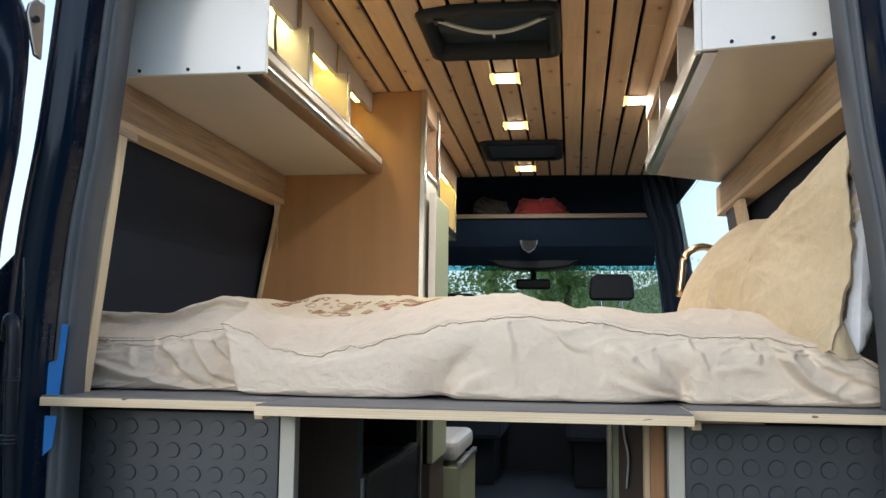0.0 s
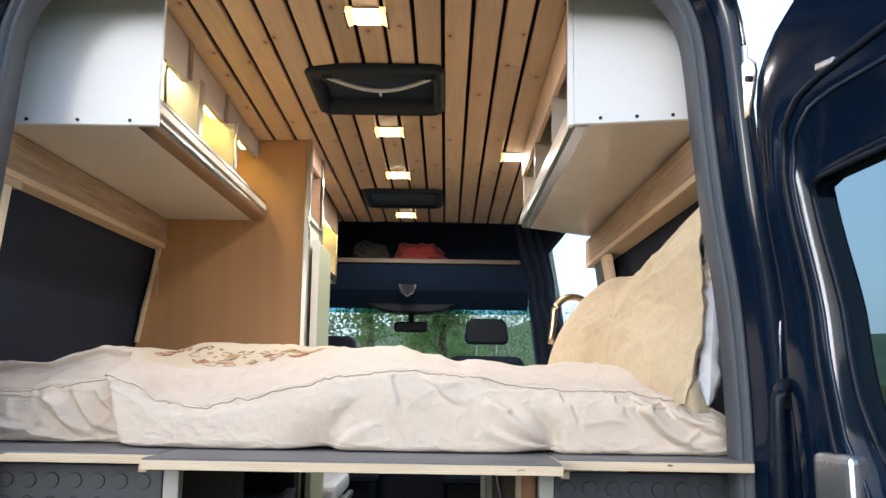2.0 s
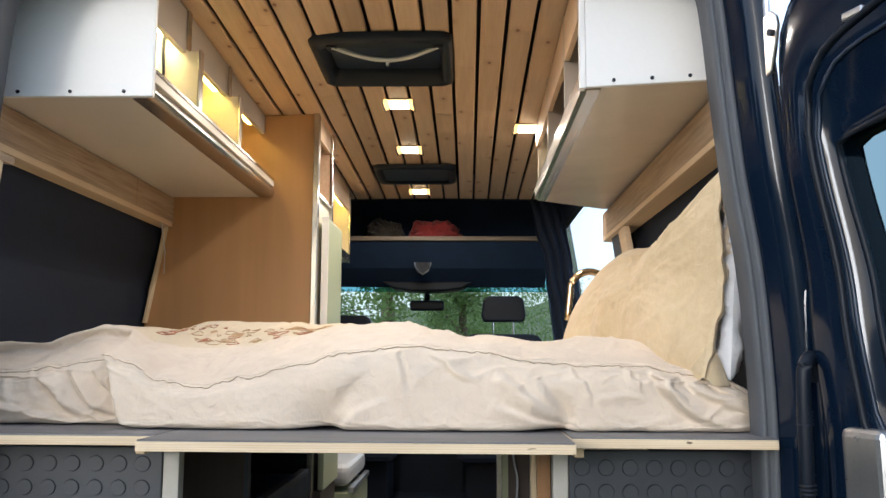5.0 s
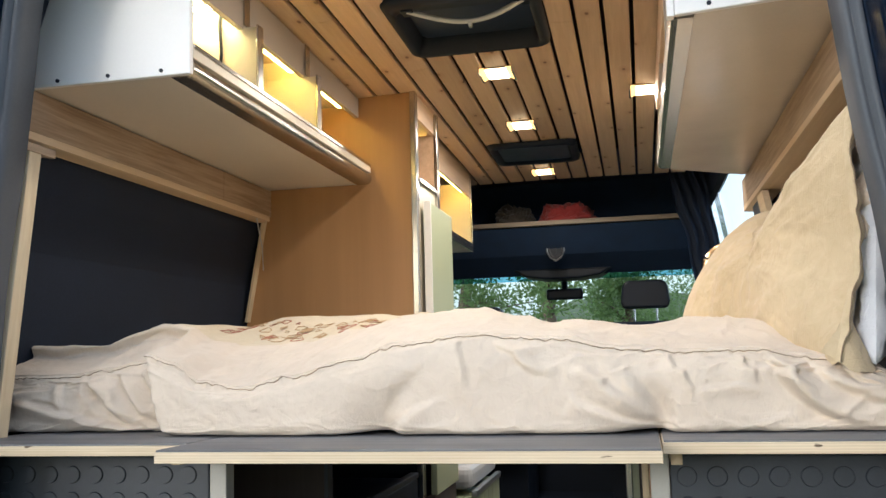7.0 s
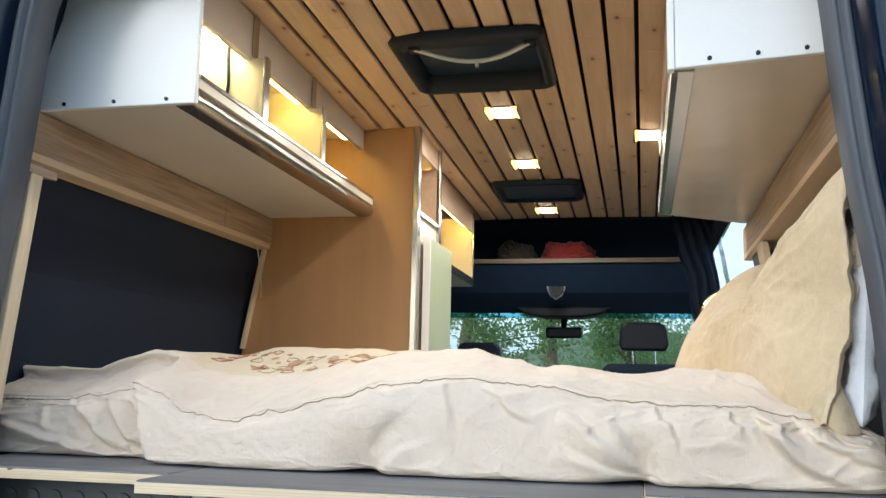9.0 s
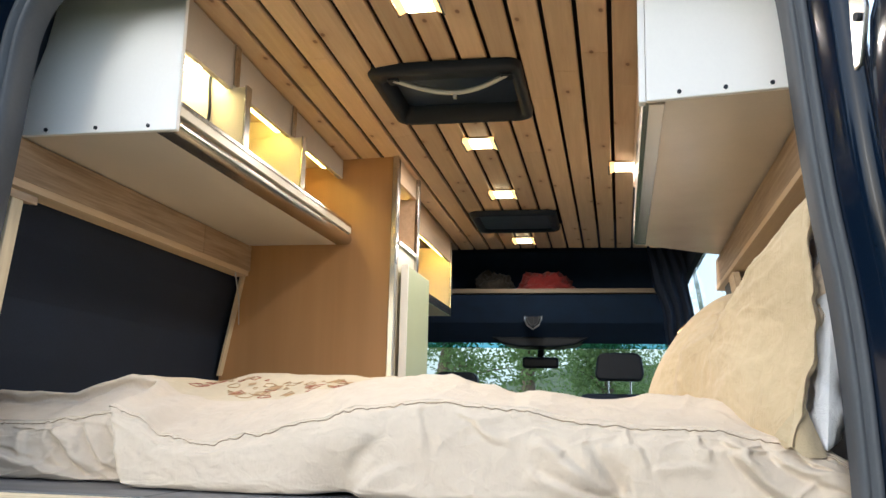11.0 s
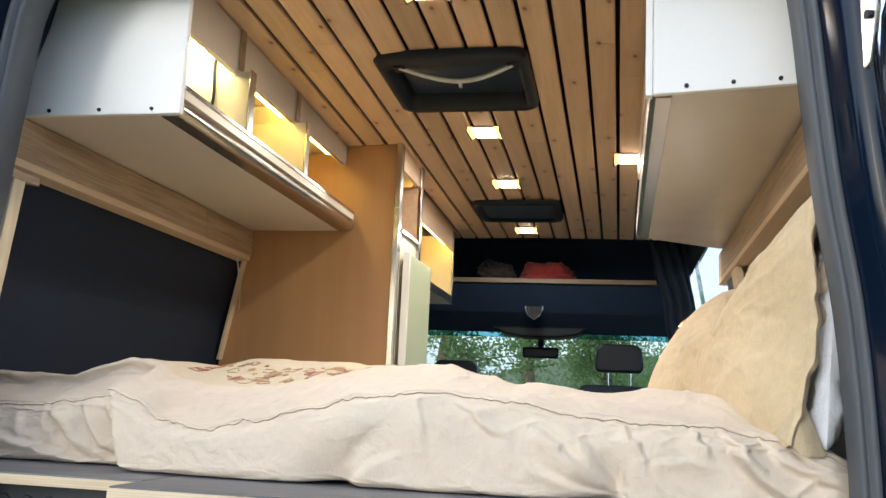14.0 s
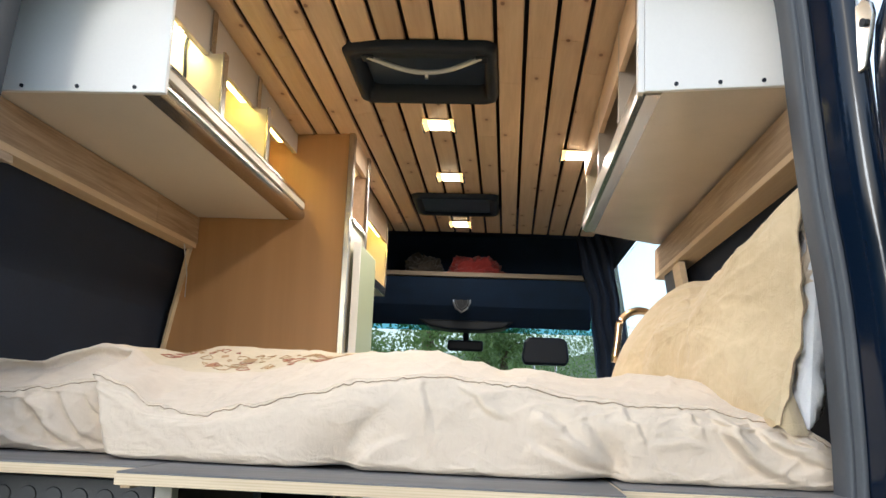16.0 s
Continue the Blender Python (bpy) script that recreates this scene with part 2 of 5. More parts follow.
def prism(points, axis, a, b, bevel=0.0, bm=None):
    """A polygon, given in the two other axes, drawn out along one axis from a to b."""
    fresh = bmesh.new()
    def place(p, w):
        return {"x": (w, p[0], p[1]), "y": (p[0], w, p[1]), "z": (p[0], p[1], w)}[axis]
    lo = [fresh.verts.new(place(p, a)) for p in points]
    hi = [fresh.verts.new(place(p, b)) for p in points]
    fresh.faces.new(lo)
    fresh.faces.new(hi[::-1])
    for i in range(len(points)):
        j = (i + 1) % len(points)
        fresh.faces.new((lo[i], hi[i], hi[j], lo[j]))
    if bevel:
        bmesh.ops.recalc_face_normals(fresh, faces=fresh.faces)
        bmesh.ops.bevel(fresh, geom=list(fresh.edges), offset=bevel, segments=2, profile=0.5, affect="EDGES")
    return merge(bm, fresh)


def tube(path, radius, sides=8, bm=None, closed=False):
    """A round bar along a path; the radius may be one number or one for each point."""
    fresh = bmesh.new()
    pts = [Vector(p) for p in path]
    rings = []
    count = len(pts)
    for i, p in enumerate(pts):
        a, b = pts[max(i - 1, 0)], pts[min(i + 1, count - 1)]
        if closed:
            a, b = pts[i - 1], pts[(i + 1) % count]
        d = (b - a).normalized()
        u = d.cross(Vector((0, 0, 1)) if abs(d.z) < 0.9 else Vector((1, 0, 0))).normalized()
        w = d.cross(u)
        r = radius[i] if isinstance(radius, (list, tuple)) else radius
        rings.append([fresh.verts.new(p + r * (math.cos(k * math.tau / sides) * u + math.sin(k * math.tau / sides) * w)) for k in range(sides)])
    for i in range(count - (0 if closed else 1)):
        j = (i + 1) % count
        for k in range(sides):
            m = (k + 1) % sides
            fresh.faces.new((rings[i][k], rings[i][m], rings[j][m], rings[j][k]))
    if not closed:
        fresh.faces.new(rings[0][::-1])
        fresh.faces.new(rings[-1])
    return merge(bm, fresh)


def disc(x, y, z, r, h, axis="z", sides=20, bm=None):
    fresh = bmesh.new()
    bmesh.ops.create_cone(fresh, cap_ends=True, segments=sides, radius1=r, radius2=r * 0.9, depth=h)
    turn = {"z": Matrix.Identity(4), "y": Matrix.Rotation(radians(90), 4, "X"), "x": Matrix.Rotation(radians(90), 4, "Y")}[axis]
    bmesh.ops.transform(fresh, matrix=Matrix.Translation((x, y, z)) @ turn, verts=fresh.verts)
    return merge(bm, fresh)


def grid(f, nu, nv, bm=None):
    """A sheet of nu by nv cells through f(u, v)."""
    fresh = bmesh.new()
    vs = [[fresh.verts.new(f(i / nu, j / nv)) for j in range(nv + 1)] for i in range(nu + 1)]
    for i in range(nu):
        for j in range(nv):
            fresh.faces.new((vs[i][j], vs[i + 1][j], vs[i + 1][j + 1], vs[i][j + 1]))
    return merge(bm, fresh)


def lerp_table(table, x):
    """Smooth interpolation through a short table of (x, value)."""
    if x <= table[0][0]:
        return table[0][1]
    for (a, p), (b, q) in zip(table, table[1:]):
        if x <= b:
            k = (x - a) / (b - a)
            return p + (q - p) * k * k * (3 - 2 * k)
    return table[-1][1]


def spline(points, steps=8):
    """Catmull-Rom through the points."""
    pts = [Vector(p) for p in points]
    out = []
    for i in range(len(pts) - 1):
        a, b, c, d = pts[max(i - 1, 0)], pts[i], pts[i + 1], pts[min(i + 2, len(pts) - 1)]
        for s in range(steps):
            t = s / steps
            out.append(0.5 * (2 * b + (c - a) * t + (2 * a - 5 * b + 4 * c - d) * t * t + (3 * b - a - 3 * c + d) * t ** 3))
    out.append(pts[-1])
    return out


# ---------- the van's shell ----------
def ceiling_height(x, y):
    flat = max(0.15, min(1.0, 1 - (y - 1.5) / 1.5))
    drop = 0.1 * x * x if x > 0 else 0.35 * x * x if x > -0.26 else 0.0237 + 0.03 * (-0.26 - x)
    return 2.445 - 0.037 * y - flat * drop


def wall_x(z):
    """Half width of the inner lining at a height: the sides lean in towards the roof."""
    return lerp_table([(0.7, 0.93), (1.35, 0.925), (1.65, 0.895), (2.0, 0.835), (2.3, 0.76), (2.6, 0.66)], z)


def lining(side, y0, y1, z0, z1, thick=0.03, rows=14, bm=None):
    pts = [(side * wall_x(z0 + (z1 - z0) * i / rows), z0 + (z1 - z0) * i / rows) for i in range(rows + 1)]
    pts += [(x + side * thick, z) for x, z in reversed(pts)]
    return prism(pts, "y", y0, y1, bm=bm)


part("wall_left", lining(-1, 0.16, 4.4, 0.7, 2.52), BLACK_LINING)
bm = lining(1, 0.16, 2.05, 0.7, 2.52)
lining(1, 2.05, 4.0, 0.7, 1.35, bm=bm)
lining(1, 2.05, 4.0, 2.24, 2.52, bm=bm)
lining(1, 4.0, 4.4, 0.7, 2.52, bm=bm)
part("wall_right", bm, BLACK_LINING)


def skin(side, y0, y1, z0, z1, bm=None):
    """Painted outer body side, leaning in towards the roof and drawn in at the rear corner."""
    def sheet(u, v):
        y, z = y0 + (y1 - y0) * u, z0 + (z1 - z0) * v
        k = max(0.0, min(1.0, (y - 0.1) / 0.5))
        x = lerp_table([(0.45, 0.985), (1.3, 1.0), (1.9, 0.965), (2.35, 0.90), (2.54, 0.86)], z) - 0.125 * (1 - k) ** 2
        return Vector((side * x, y, z))
    fresh = grid(sheet, 24, 10)
    bmesh.ops.solidify(fresh, geom=list(fresh.faces), thickness=0.012)
    return merge(bm, fresh) if bm is not None else fresh


part("body_side_left", skin(-1, 0.1, 4.4, 0.45, 2.53), PAINT)
bm = skin(1, 0.1, 1.9, 0.45, 2.53)
skin(1, 1.9, 4.15, 0.45, 1.25, bm)
skin(1, 1.9, 4.15, 2.4, 2.53, bm)
skin(1, 4.15, 4.4, 0.45, 2.53, bm)
part("body_side_right", bm, PAINT)
for nm in ("body_side_left", "body_side_right"):
    tagged(bpy.data.objects[nm], "dark blue painted outer side of the van", "body side", kind="structure")
part("floor", box(-0.97, 0.97, 0.1, 4.6, 0.66, 0.7), BLACK_LINING)
part("roof", box(-0.95, 0.95, -0.02, 4.3, 2.5, 2.54, 0.01), PAINT)
for nm in ("wall_left", "wall_right", "floor", "roof"):
    tagged(bpy.data.objects[nm], {"wall_left": "dark charcoal lined inner side wall of the van", "wall_right": "dark charcoal lined inner side wall with a window opening", "floor": "dark felt covered floor of the van", "roof": "dark painted metal roof skin of the van"}[nm], nm.split("_")[0], kind="structure")

# planked ceiling: boards with dark gaps over a black backing
SLOT0, PITCH, GAP = -0.045, 0.077, 0.011
CEIL_Y0, CEIL_Y1 = 0.14, 3.02


def strip(x0, x1, y0, y1, lift=0.0, thick=0.012):
    fresh = bmesh.new()
    ny = max(1, int((y1 - y0) / 0.3))
    low, top = [], []
    for i in range(ny + 1):
        y = y0 + (y1 - y0) * i / ny
        low.append([fresh.verts.new((x, y, ceiling_height(x, y) + lift + c)) for x, c in ((x0, 0.003), (x0 + 0.003, 0), (x1 - 0.003, 0), (x1, 0.003))])
        top.append([fresh.verts.new((x, y, ceiling_height(x, y) + lift + thick)) for x in (x0, x1)])
    for i in range(ny):
        a, b, c, d = low[i], low[i + 1], top[i], top[i + 1]
        for k in range(3):
            fresh.faces.new((a[k], a[k + 1], b[k + 1], b[k]))
        fresh.faces.new((a[3], c[1], d[1], b[3]))
        fresh.faces.new((a[0], b[0], d[0], c[0]))
        fresh.faces.new((c[0], d[0], d[1], c[1]))
    for i in (0, ny):
        fresh.faces.new((low[i][0], low[i][1], low[i][2], low[i][3], top[i][1], top[i][0]))
    return fresh


VENTS = [(-0.225, 0.19, 0.815, 1.225), (-0.19, 0.18, 2.29, 2.61)]
bm = bmesh.new()
rng = random.Random(4)
for k in range(-8, 9):
    x0, x1 = SLOT0 + k * PITCH + GAP / 2, SLOT0 + (k + 1) * PITCH - GAP / 2
    cuts = [CEIL_Y0, rng.uniform(0.6, 2.4), CEIL_Y1]
    for a, b in zip(cuts, cuts[1:]):
        spans = [(a, b)]
        for vx0, vx1, vy0, vy1 in VENTS:
            if x1 > vx0 + 0.03 and x0 < vx1 - 0.03:
                spans = [s for p, q in spans for s in ((p, min(q, vy0 + 0.02)), (max(p, vy1 - 0.02), q)) if s[1] - s[0] > 0.01]
        for p, q in spans:
            bm = merge(bm, strip(x0, x1, p + 0.0007, q - 0.0007))
tagged(part("ceiling", bm, PINE), "pine plank ceiling with knots and dark gaps between boards", "ceiling", kind="structure")
tagged(part("ceiling_backing", box(-0.72, 0.72, 0.12, 3.2, 2.47, 2.485), BLACK_LINING), "black backing above the ceiling boards", "ceiling", kind="structure")

# rear opening: rubber seal, painted jamb, outer skin
SEAL = [(0.775, 0.75), (0.775, 1.3), (0.77, 1.5), (0.757, 1.68), (0.733, 1.85), (0.716, 2.02), (0.705, 2.15), (0.692, 2.235), (0.658, 2.303), (0.59, 2.335), (0.3, 2.348), (0.0, 2.352)]
ring = spline([(x, 0, z) for x, z in SEAL] + [(-x, 0, z) for x, z in SEAL[-2::-1]], 5)
SEAL_Y = 0.12


def moved(path, out, y):
    """The ring of the opening pushed outwards and set at a depth."""
    res = []
    for i, p in enumerate(path):
        d = (path[min(i + 1, len(path) - 1)] - path[max(i - 1, 0)]).normalized()
        res.append(Vector((p.x + d.z * out, y, p.z - d.x * out)))
    return res


def band(path, stations):
    """A sheet through rings given as (outward, depth)."""
    fresh = bmesh.new()
    rings = [[fresh.verts.new(v) for v in moved(path, o, y)] for o, y in stations]
    for a, b in zip(rings, rings[1:]):
        for i in range(len(a) - 1):
            fresh.faces.new((a[i], a[i + 1], b[i + 1], b[i]))
    return fresh


frame_thing = thing("rear_door_frame", (0, 0.1, 0.7), "dark blue painted rear door frame with grey rubber seal", "door frame", kind="structure")
part("jamb", band(ring, [(0.026, 0.16), (0.032, 0.085), (0.046, 0.07), (0.05, 0.045), (0.066, 0.036), (0.082, 0.03), (0.0835, 0.012), (0.0845, 0.006), (0.086, 0.012), (0.087, 0.05), (0.098, 0.172), (0.05, 0.168), (0.026, 0.16)]), PAINT, frame_thing, smooth=True)
part("seal", band(ring, [(0.0, 0.16), (0.0, 0.115), (0.004, 0.098), (0.011, 0.094), (0.014, 0.101), (0.017, 0.100), (0.020, 0.09), (0.029, 0.088), (0.033, 0.098), (0.033, 0.16), (0.0, 0.16)]), RUBBER, frame_thing, "grey rubber door seal", smooth=True)
part("inner_trim", band(ring, [(0.012, 0.161), (0.05, 0.173), (0.13, 0.178)]), RUBBER, frame_thing)
# boxes added behind the jamb to block daylight in the lower hinge gap
for s in (-1, 1):
    part("gap_blocker", prism([(s * 0.838, 0.74), (s * 0.90, 0.74), (s * 0.90, 1.60), (s * 0.842, 1.66), (s * 0.838, 1.60)], "y", 0.03, 0.11, 0.004), PAINT, frame_thing)
part("sill", box(-0.93, 0.93, -0.02, 0.2, 0.66, 0.73, 0.01), PAINT, frame_thing)
part("header", box(-0.8, 0.8, 0.0, 0.17, 2.40, 2.52, 0.02), PAINT, frame_thing)

# ---------- bed platform ----------
deck = thing("bed_platform", (0, 0.5, 1.33), "plywood bed platform in three boards with grey vinyl top", "bed platform")
ZP = 1.35
for x0, x1, y0, y1, z1, nm in ((-0.812, -0.3385, 0.062, 0.75, ZP + 0.011, "board"), (0.4215, 0.796, 0.062, 0.75, ZP + 0.012, "board"), (-0.337, 0.42, -0.042, 0.75, ZP + 0.011, "board")):
    b = part(nm, box(x0, x1, y0, y1, z1 - 0.02, z1 - 0.003, 0.0012), PLY_X, deck, "bare plywood edge")
    part("felt_top", box(x0 + 0.002, x1 - 0.002, y0 + 0.002, y1, z1 - 0.003, z1, 0.0008), VINYL, b, "grey grained vinyl covering")
part("board", box(-0.9, 0.9, 0.752, 1.5, 1.31, 1.345, 0.002), PLY_X, deck)

for x0, x1 in ((-0.905, -0.371), (0.434, 0.905)):
    side = thing("rubber_stud_sheet", (x0, 0.2, 0.73), "black rubber panel with round studs below the bed", "panel", "stud panels under the bed")
    part("sheet", box(x0, x1, 0.205, 0.22, 0.73, 1.325, 0.002), MAT_RUBBER, side)
    bm = bmesh.new()
    for i in range(int((x1 - x0) / 0.047)):
        for j in range(12):
            disc(x0 + 0.025 + i * 0.047, 0.204, 1.292 - j * 0.047, 0.0165, 0.004, "y", 18, bm)
    tagged(part("studs", bm, MAT_RUBBER, side), kind="stuff")

for x0, x1 in ((-0.369, -0.337), (0.402, 0.432)):
    leg = thing("platform_leg", (x0, 0.22, 0.73), "white painted square platform leg", "leg", "platform legs")
    part("post", box(x0, x1, 0.205, 0.238, 0.73, 1.3405, 0.002), GREY_PAINT, leg)
    xb = (x0 - 0.018, x0 - 0.001) if x0 < 0 else (x1 + 0.001, x1 + 0.018)
    part("cleat", box(*xb, 0.10, 0.2035, 1.322, 1.3405, 0.001), LIP, leg, "raw timber cleat")

# ---------- overhead cabinets ----------
def screw(x, y, z, parent):
    part("screw", disc(x, y, z, 0.0043, 0.004, "y", 14), BLACK_PLASTIC, parent, "dark screw head")


left = thing("overhead_cabinet", (-0.62, 0.9, 2.06), "white laminate overhead cabinet with lit open shelves and metal trim", "cabinet", "overhead cabinets")
LX, LY0, LY1, LZ = -0.447, 0.268, 1.496, 2.062
panel = part("end_panel", box(-0.84, LX, LY0, LY0 + 0.014, LZ, 2.46, 0.0025), WHITE, left, "white laminate end panel")
for x in (-0.743, -0.628, -0.51):
    screw(x, LY0 - 0.001, LZ + 0.011, panel)
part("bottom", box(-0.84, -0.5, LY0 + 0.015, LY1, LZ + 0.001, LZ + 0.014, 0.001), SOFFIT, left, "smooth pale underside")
part("shelf", box(-0.84, LX - 0.02, LY0 + 0.015, LY1, LZ + 0.05, LZ + 0.062), CREAM, left)
part("back", box(-0.80, -0.79, LY0 + 0.015, LY1, LZ + 0.0625, 2.42), CREAM, left)
# rounded metal rail under a cream strip
pts = [(LX - 0.05, LZ)] + [(LX - 0.017 + 0.018 * math.cos(radians(a)), LZ + 0.018 + 0.018 * math.sin(radians(a))) for a in range(-90, 91, 15)] + [(LX - 0.05, LZ + 0.036)]
part("rail", prism(pts, "y", LY0 + 0.016, LY1), ALU, left, "brushed aluminium rail")
part("strip", box(LX - 0.03, LX - 0.001, LY0 + 0.016, LY1 - 0.002, LZ + 0.0365, LZ + 0.056, 0.001), CREAM, left)
part("strip_trim", box(LX - 0.012, LX + 0.001, LY0 + 0.016, LY1 - 0.004, LZ + 0.0565, LZ + 0.066, 0.001), ALU, left)
for y0, y1, fb in ((LY0 + 0.016, 0.600, 2.275), (0.620, 1.000, 2.280), (1.020, 1.495, 2.290)):
    fresh = prism([(y0, fb), (y1, fb), (y1, ceiling_height(-0.5, y1) - 0.004), (y0, ceiling_height(-0.5, y0) - 0.004)], "x", LX - 0.055, LX - 0.04, 0.001)
    part("fascia", fresh, FASCIA_AND_SHADE, left, "plain fascia below the ceiling")
for y in (0.601, 1.001):
    d = part("divider", merge(box(-0.789, LX - 0.006, y, y + 0.018, LZ + 0.062, 2.2795), box(-0.789, LX - 0.039, y, y + 0.018, 2.28, 2.40)), CREAM, left)
    part("edge_trim", box(LX - 0.0055, LX, y - 0.006, y + 0.024, LZ + 0.067, 2.282, 0.001), ALU, d)
    part("upper_trim", box(LX - 0.0385, LX - 0.034, y - 0.006, y + 0.024, 2.283, ceiling_height(-0.49, y) - 0.004, 0.001), ALU, d)
part("bay_top", box(-0.789, LX - 0.057, LY0 + 0.016, 1.49, 2.330, 2.336), PLY_Y, left, "plain timber top of the bays")
for x0, x1, y0, y1, glow_mat in ((-0.64, -0.51, 0.535, 0.547, STRIP_BRIGHT), (-0.525, -0.510, 0.64, 0.98, STRIP), (-0.525, -0.510, 1.04, 1.40, STRIP)):
    z0 = 2.310 if y0 < 0.6 else 2.289 if y0 < 1 else 2.301
    part("led_strip", box(x0, x1, y0, y1, z0, z0 + 0.008), glow_mat, left, "glowing warm strip light")
part("cable", tube(spline([(-0.540, 0.594, 2.322), (-0.545, 0.594, 2.29), (-0.541, 0.594, 2.22), (-0.546, 0.594, 2.17), (-0.545, 0.594, 2.127)], 5), 0.004), BLACK_PLASTIC, left, "dark cable")

right = thing("overhead_cabinet", (0.63, 0.9, 2.08), "white laminate overhead cabinet with metal edge trim", "cabinet", "overhead cabinets")
RX, RY0, RY1, RZ = 0.484, 0.253, 1.63, 2.074


def skew(bm):
    """The cabinet hangs a little higher at the wall."""
    for v in bm.verts:
        v.co.z += 0.06 * (v.co.x - RX) * max(0.0, min(1.0, (2.4 - v.co.z) / 0.2))
    return bm


panel = part("end_panel", skew(box(RX, 0.82, RY0, RY0 + 0.014, RZ, 2.46, 0.0025)), WHITE, right, "white laminate end panel")
for x in (0.543, 0.624, 0.704):
    screw(x, RY0 - 0.001, RZ + 0.012 + 0.06 * (x - RX), panel)
part("edge_strip", box(RX - 0.0125, RX - 0.0005, RY0 - 0.002, RY0 + 0.02, RZ - 0.002, 2.44, 0.001), WHITE, right, "white edge strip")
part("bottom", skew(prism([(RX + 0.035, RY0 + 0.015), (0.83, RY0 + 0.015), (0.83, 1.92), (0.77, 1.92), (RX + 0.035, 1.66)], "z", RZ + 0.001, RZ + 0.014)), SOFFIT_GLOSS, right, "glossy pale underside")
part("rail", prism([(RX + 0.034, RZ), (RX + 0.006, RZ), (RX - 0.004, RZ + 0.007), (RX - 0.006, RZ + 0.02), (RX - 0.006, RZ + 0.05), (RX + 0.034, RZ + 0.05)], "y", RY0 + 0.021, RY1), ALU, right, "brushed aluminium rail")
part("shelf", box(RX + 0.01, 0.82, RY0 + 0.015, RY1, RZ + 0.06, RZ + 0.072), CREAM, right)
# back and dividers are darker than cream: the recess's shade is in their colour
part("back", box(0.79, 0.80, RY0 + 0.015, RY1, RZ + 0.074, 2.42), FASCIA_AND_SHADE, right)
part("far_end", box(RX + 0.006, 0.8, RY1 - 0.014, RY1, RZ + 0.073, 2.40), CREAM, right)
for y0, y1 in ((RY0 + 0.022, 0.66), (0.68, 1.14), (1.16, RY1)):
    part("fascia", prism([(y0, 2.27), (y1, 2.27), (y1, ceiling_height(0.48, y1) - 0.012), (y0, ceiling_height(0.48, y0) - 0.012)], "x", RX, RX + 0.014, 0.001), PINE, right, "pine fascia")
for y in (0.661, 1.141):
    part("divider", box(RX, 0.79, y, y + 0.018, RZ + 0.073, 2.40), FASCIA_AND_SHADE, right)

# side beams below the cabinets
for sgn, x, y0, y1, z0, z1, joint in ((-1, -0.80, 0.19, 1.495, 1.972, 2.06, 1.14), (1, 0.775, 0.19, 1.98, 1.985, 2.08, 1.3)):
    beam = thing("side_beam", (x, y0, z0), "rough plywood beam under the overhead cabinet", "beam", "side beams")
    for a, b in ((y0, joint - 0.001), (joint + 0.001, y1)):
        part("face", box(min(x, x + sgn * 0.02), max(x, x + sgn * 0.02), a, b, z0, z1, 0.001), PLY_Y, beam)
    part("lip", prism([(x - sgn * 0.003, z0 - 0.018), (x + sgn * 0.06, z0 - 0.022), (x + sgn * 0.06, z0 - 0.001), (x - sgn * 0.003, z0 - 0.001)], "y", y0 + 0.002, y1 - 0.02, 0.001), LIP, beam, "paler timber lip")

# post at the left of the opening
jp = thing("corner_post", (-0.80, 0.2, 1.35), "pale timber post beside the door seal", "post")
part("stud", prism([(-0.815, 1.352), (-0.79, 1.352), (-0.732, 1.91), (-0.757, 1.91)], "y", 0.175, 0.21, 0.002), PLY_Z, jp)
part("cap", prism([(-0.775, 1.912), (-0.73, 1.905), (-0.73, 1.922), (-0.775, 1.93)], "y", 0.165, 0.25, 0.002), PLY_Y, jp)
tp = thing("blue_tape", (-0.80, 0.09, 1.3), "strip of blue masking tape on the seal", "tape")
part("upper", prism([(-0.815, 1.36), (-0.783, 1.36), (-0.772, 1.50), (-0.785, 1.50), (-0.79, 1.43), (-0.808, 1.425)], "y", 0.081, 0.083), TAPE, tp)
part("lower", prism([(-0.822, 1.32), (-0.785, 1.32), (-0.792, 1.26), (-0.818, 1.235)], "y", 0.081, 0.083), TAPE, tp)

# ---------- wardrobe and what follows on the left ----------
ward = thing("wardrobe", (-0.6, 1.7, 0.7), "tall warm wood veneer wardrobe with aluminium corner trim", "wardrobe")
part("side", prism([(-0.93, 1.33), (-0.312, 1.33), (-0.312, 2.364), (-0.55, 2.356), (-0.74, 2.35), (-0.79, 2.17), (-0.835, 1.98), (-0.885, 1.65)], "y", 1.5, 1.515), VENEER, ward, "orange-brown veneer panel")
part("corner_trim", box(-0.3115, -0.292, 1.493, 1.53, 0.71, 2.366, 0.002), ALU, ward, "aluminium corner trim")
part("face", box(-0.31, -0.296, 1.531, 1.80, 1.33, 2.075), CREAM, ward)
part("face_top", box(-0.31, -0.296, 1.531, 1.80, 2.285, 2.365), PINE, ward)
n = part("niche", box(-0.55, -0.315, 1.531, 1.8, 2.06, 2.074), PINE, ward)
part("niche_end", box(-0.55, -0.297, 1.785, 1.80, 2.0745, 2.2845), PINE, ward)
part("niche_back", box(-0.56, -0.55, 1.531, 1.8, 2.06, 2.3), VENEER, ward)
part("niche_trim", box(-0.296, -0.285, 1.78, 1.81, 1.33, 2.36, 0.002), ALU, ward, "aluminium trim")
part("niche_rail", box(-0.295, -0.286, 1.531, 1.779, 2.066, 2.08, 0.001), ALU, ward)
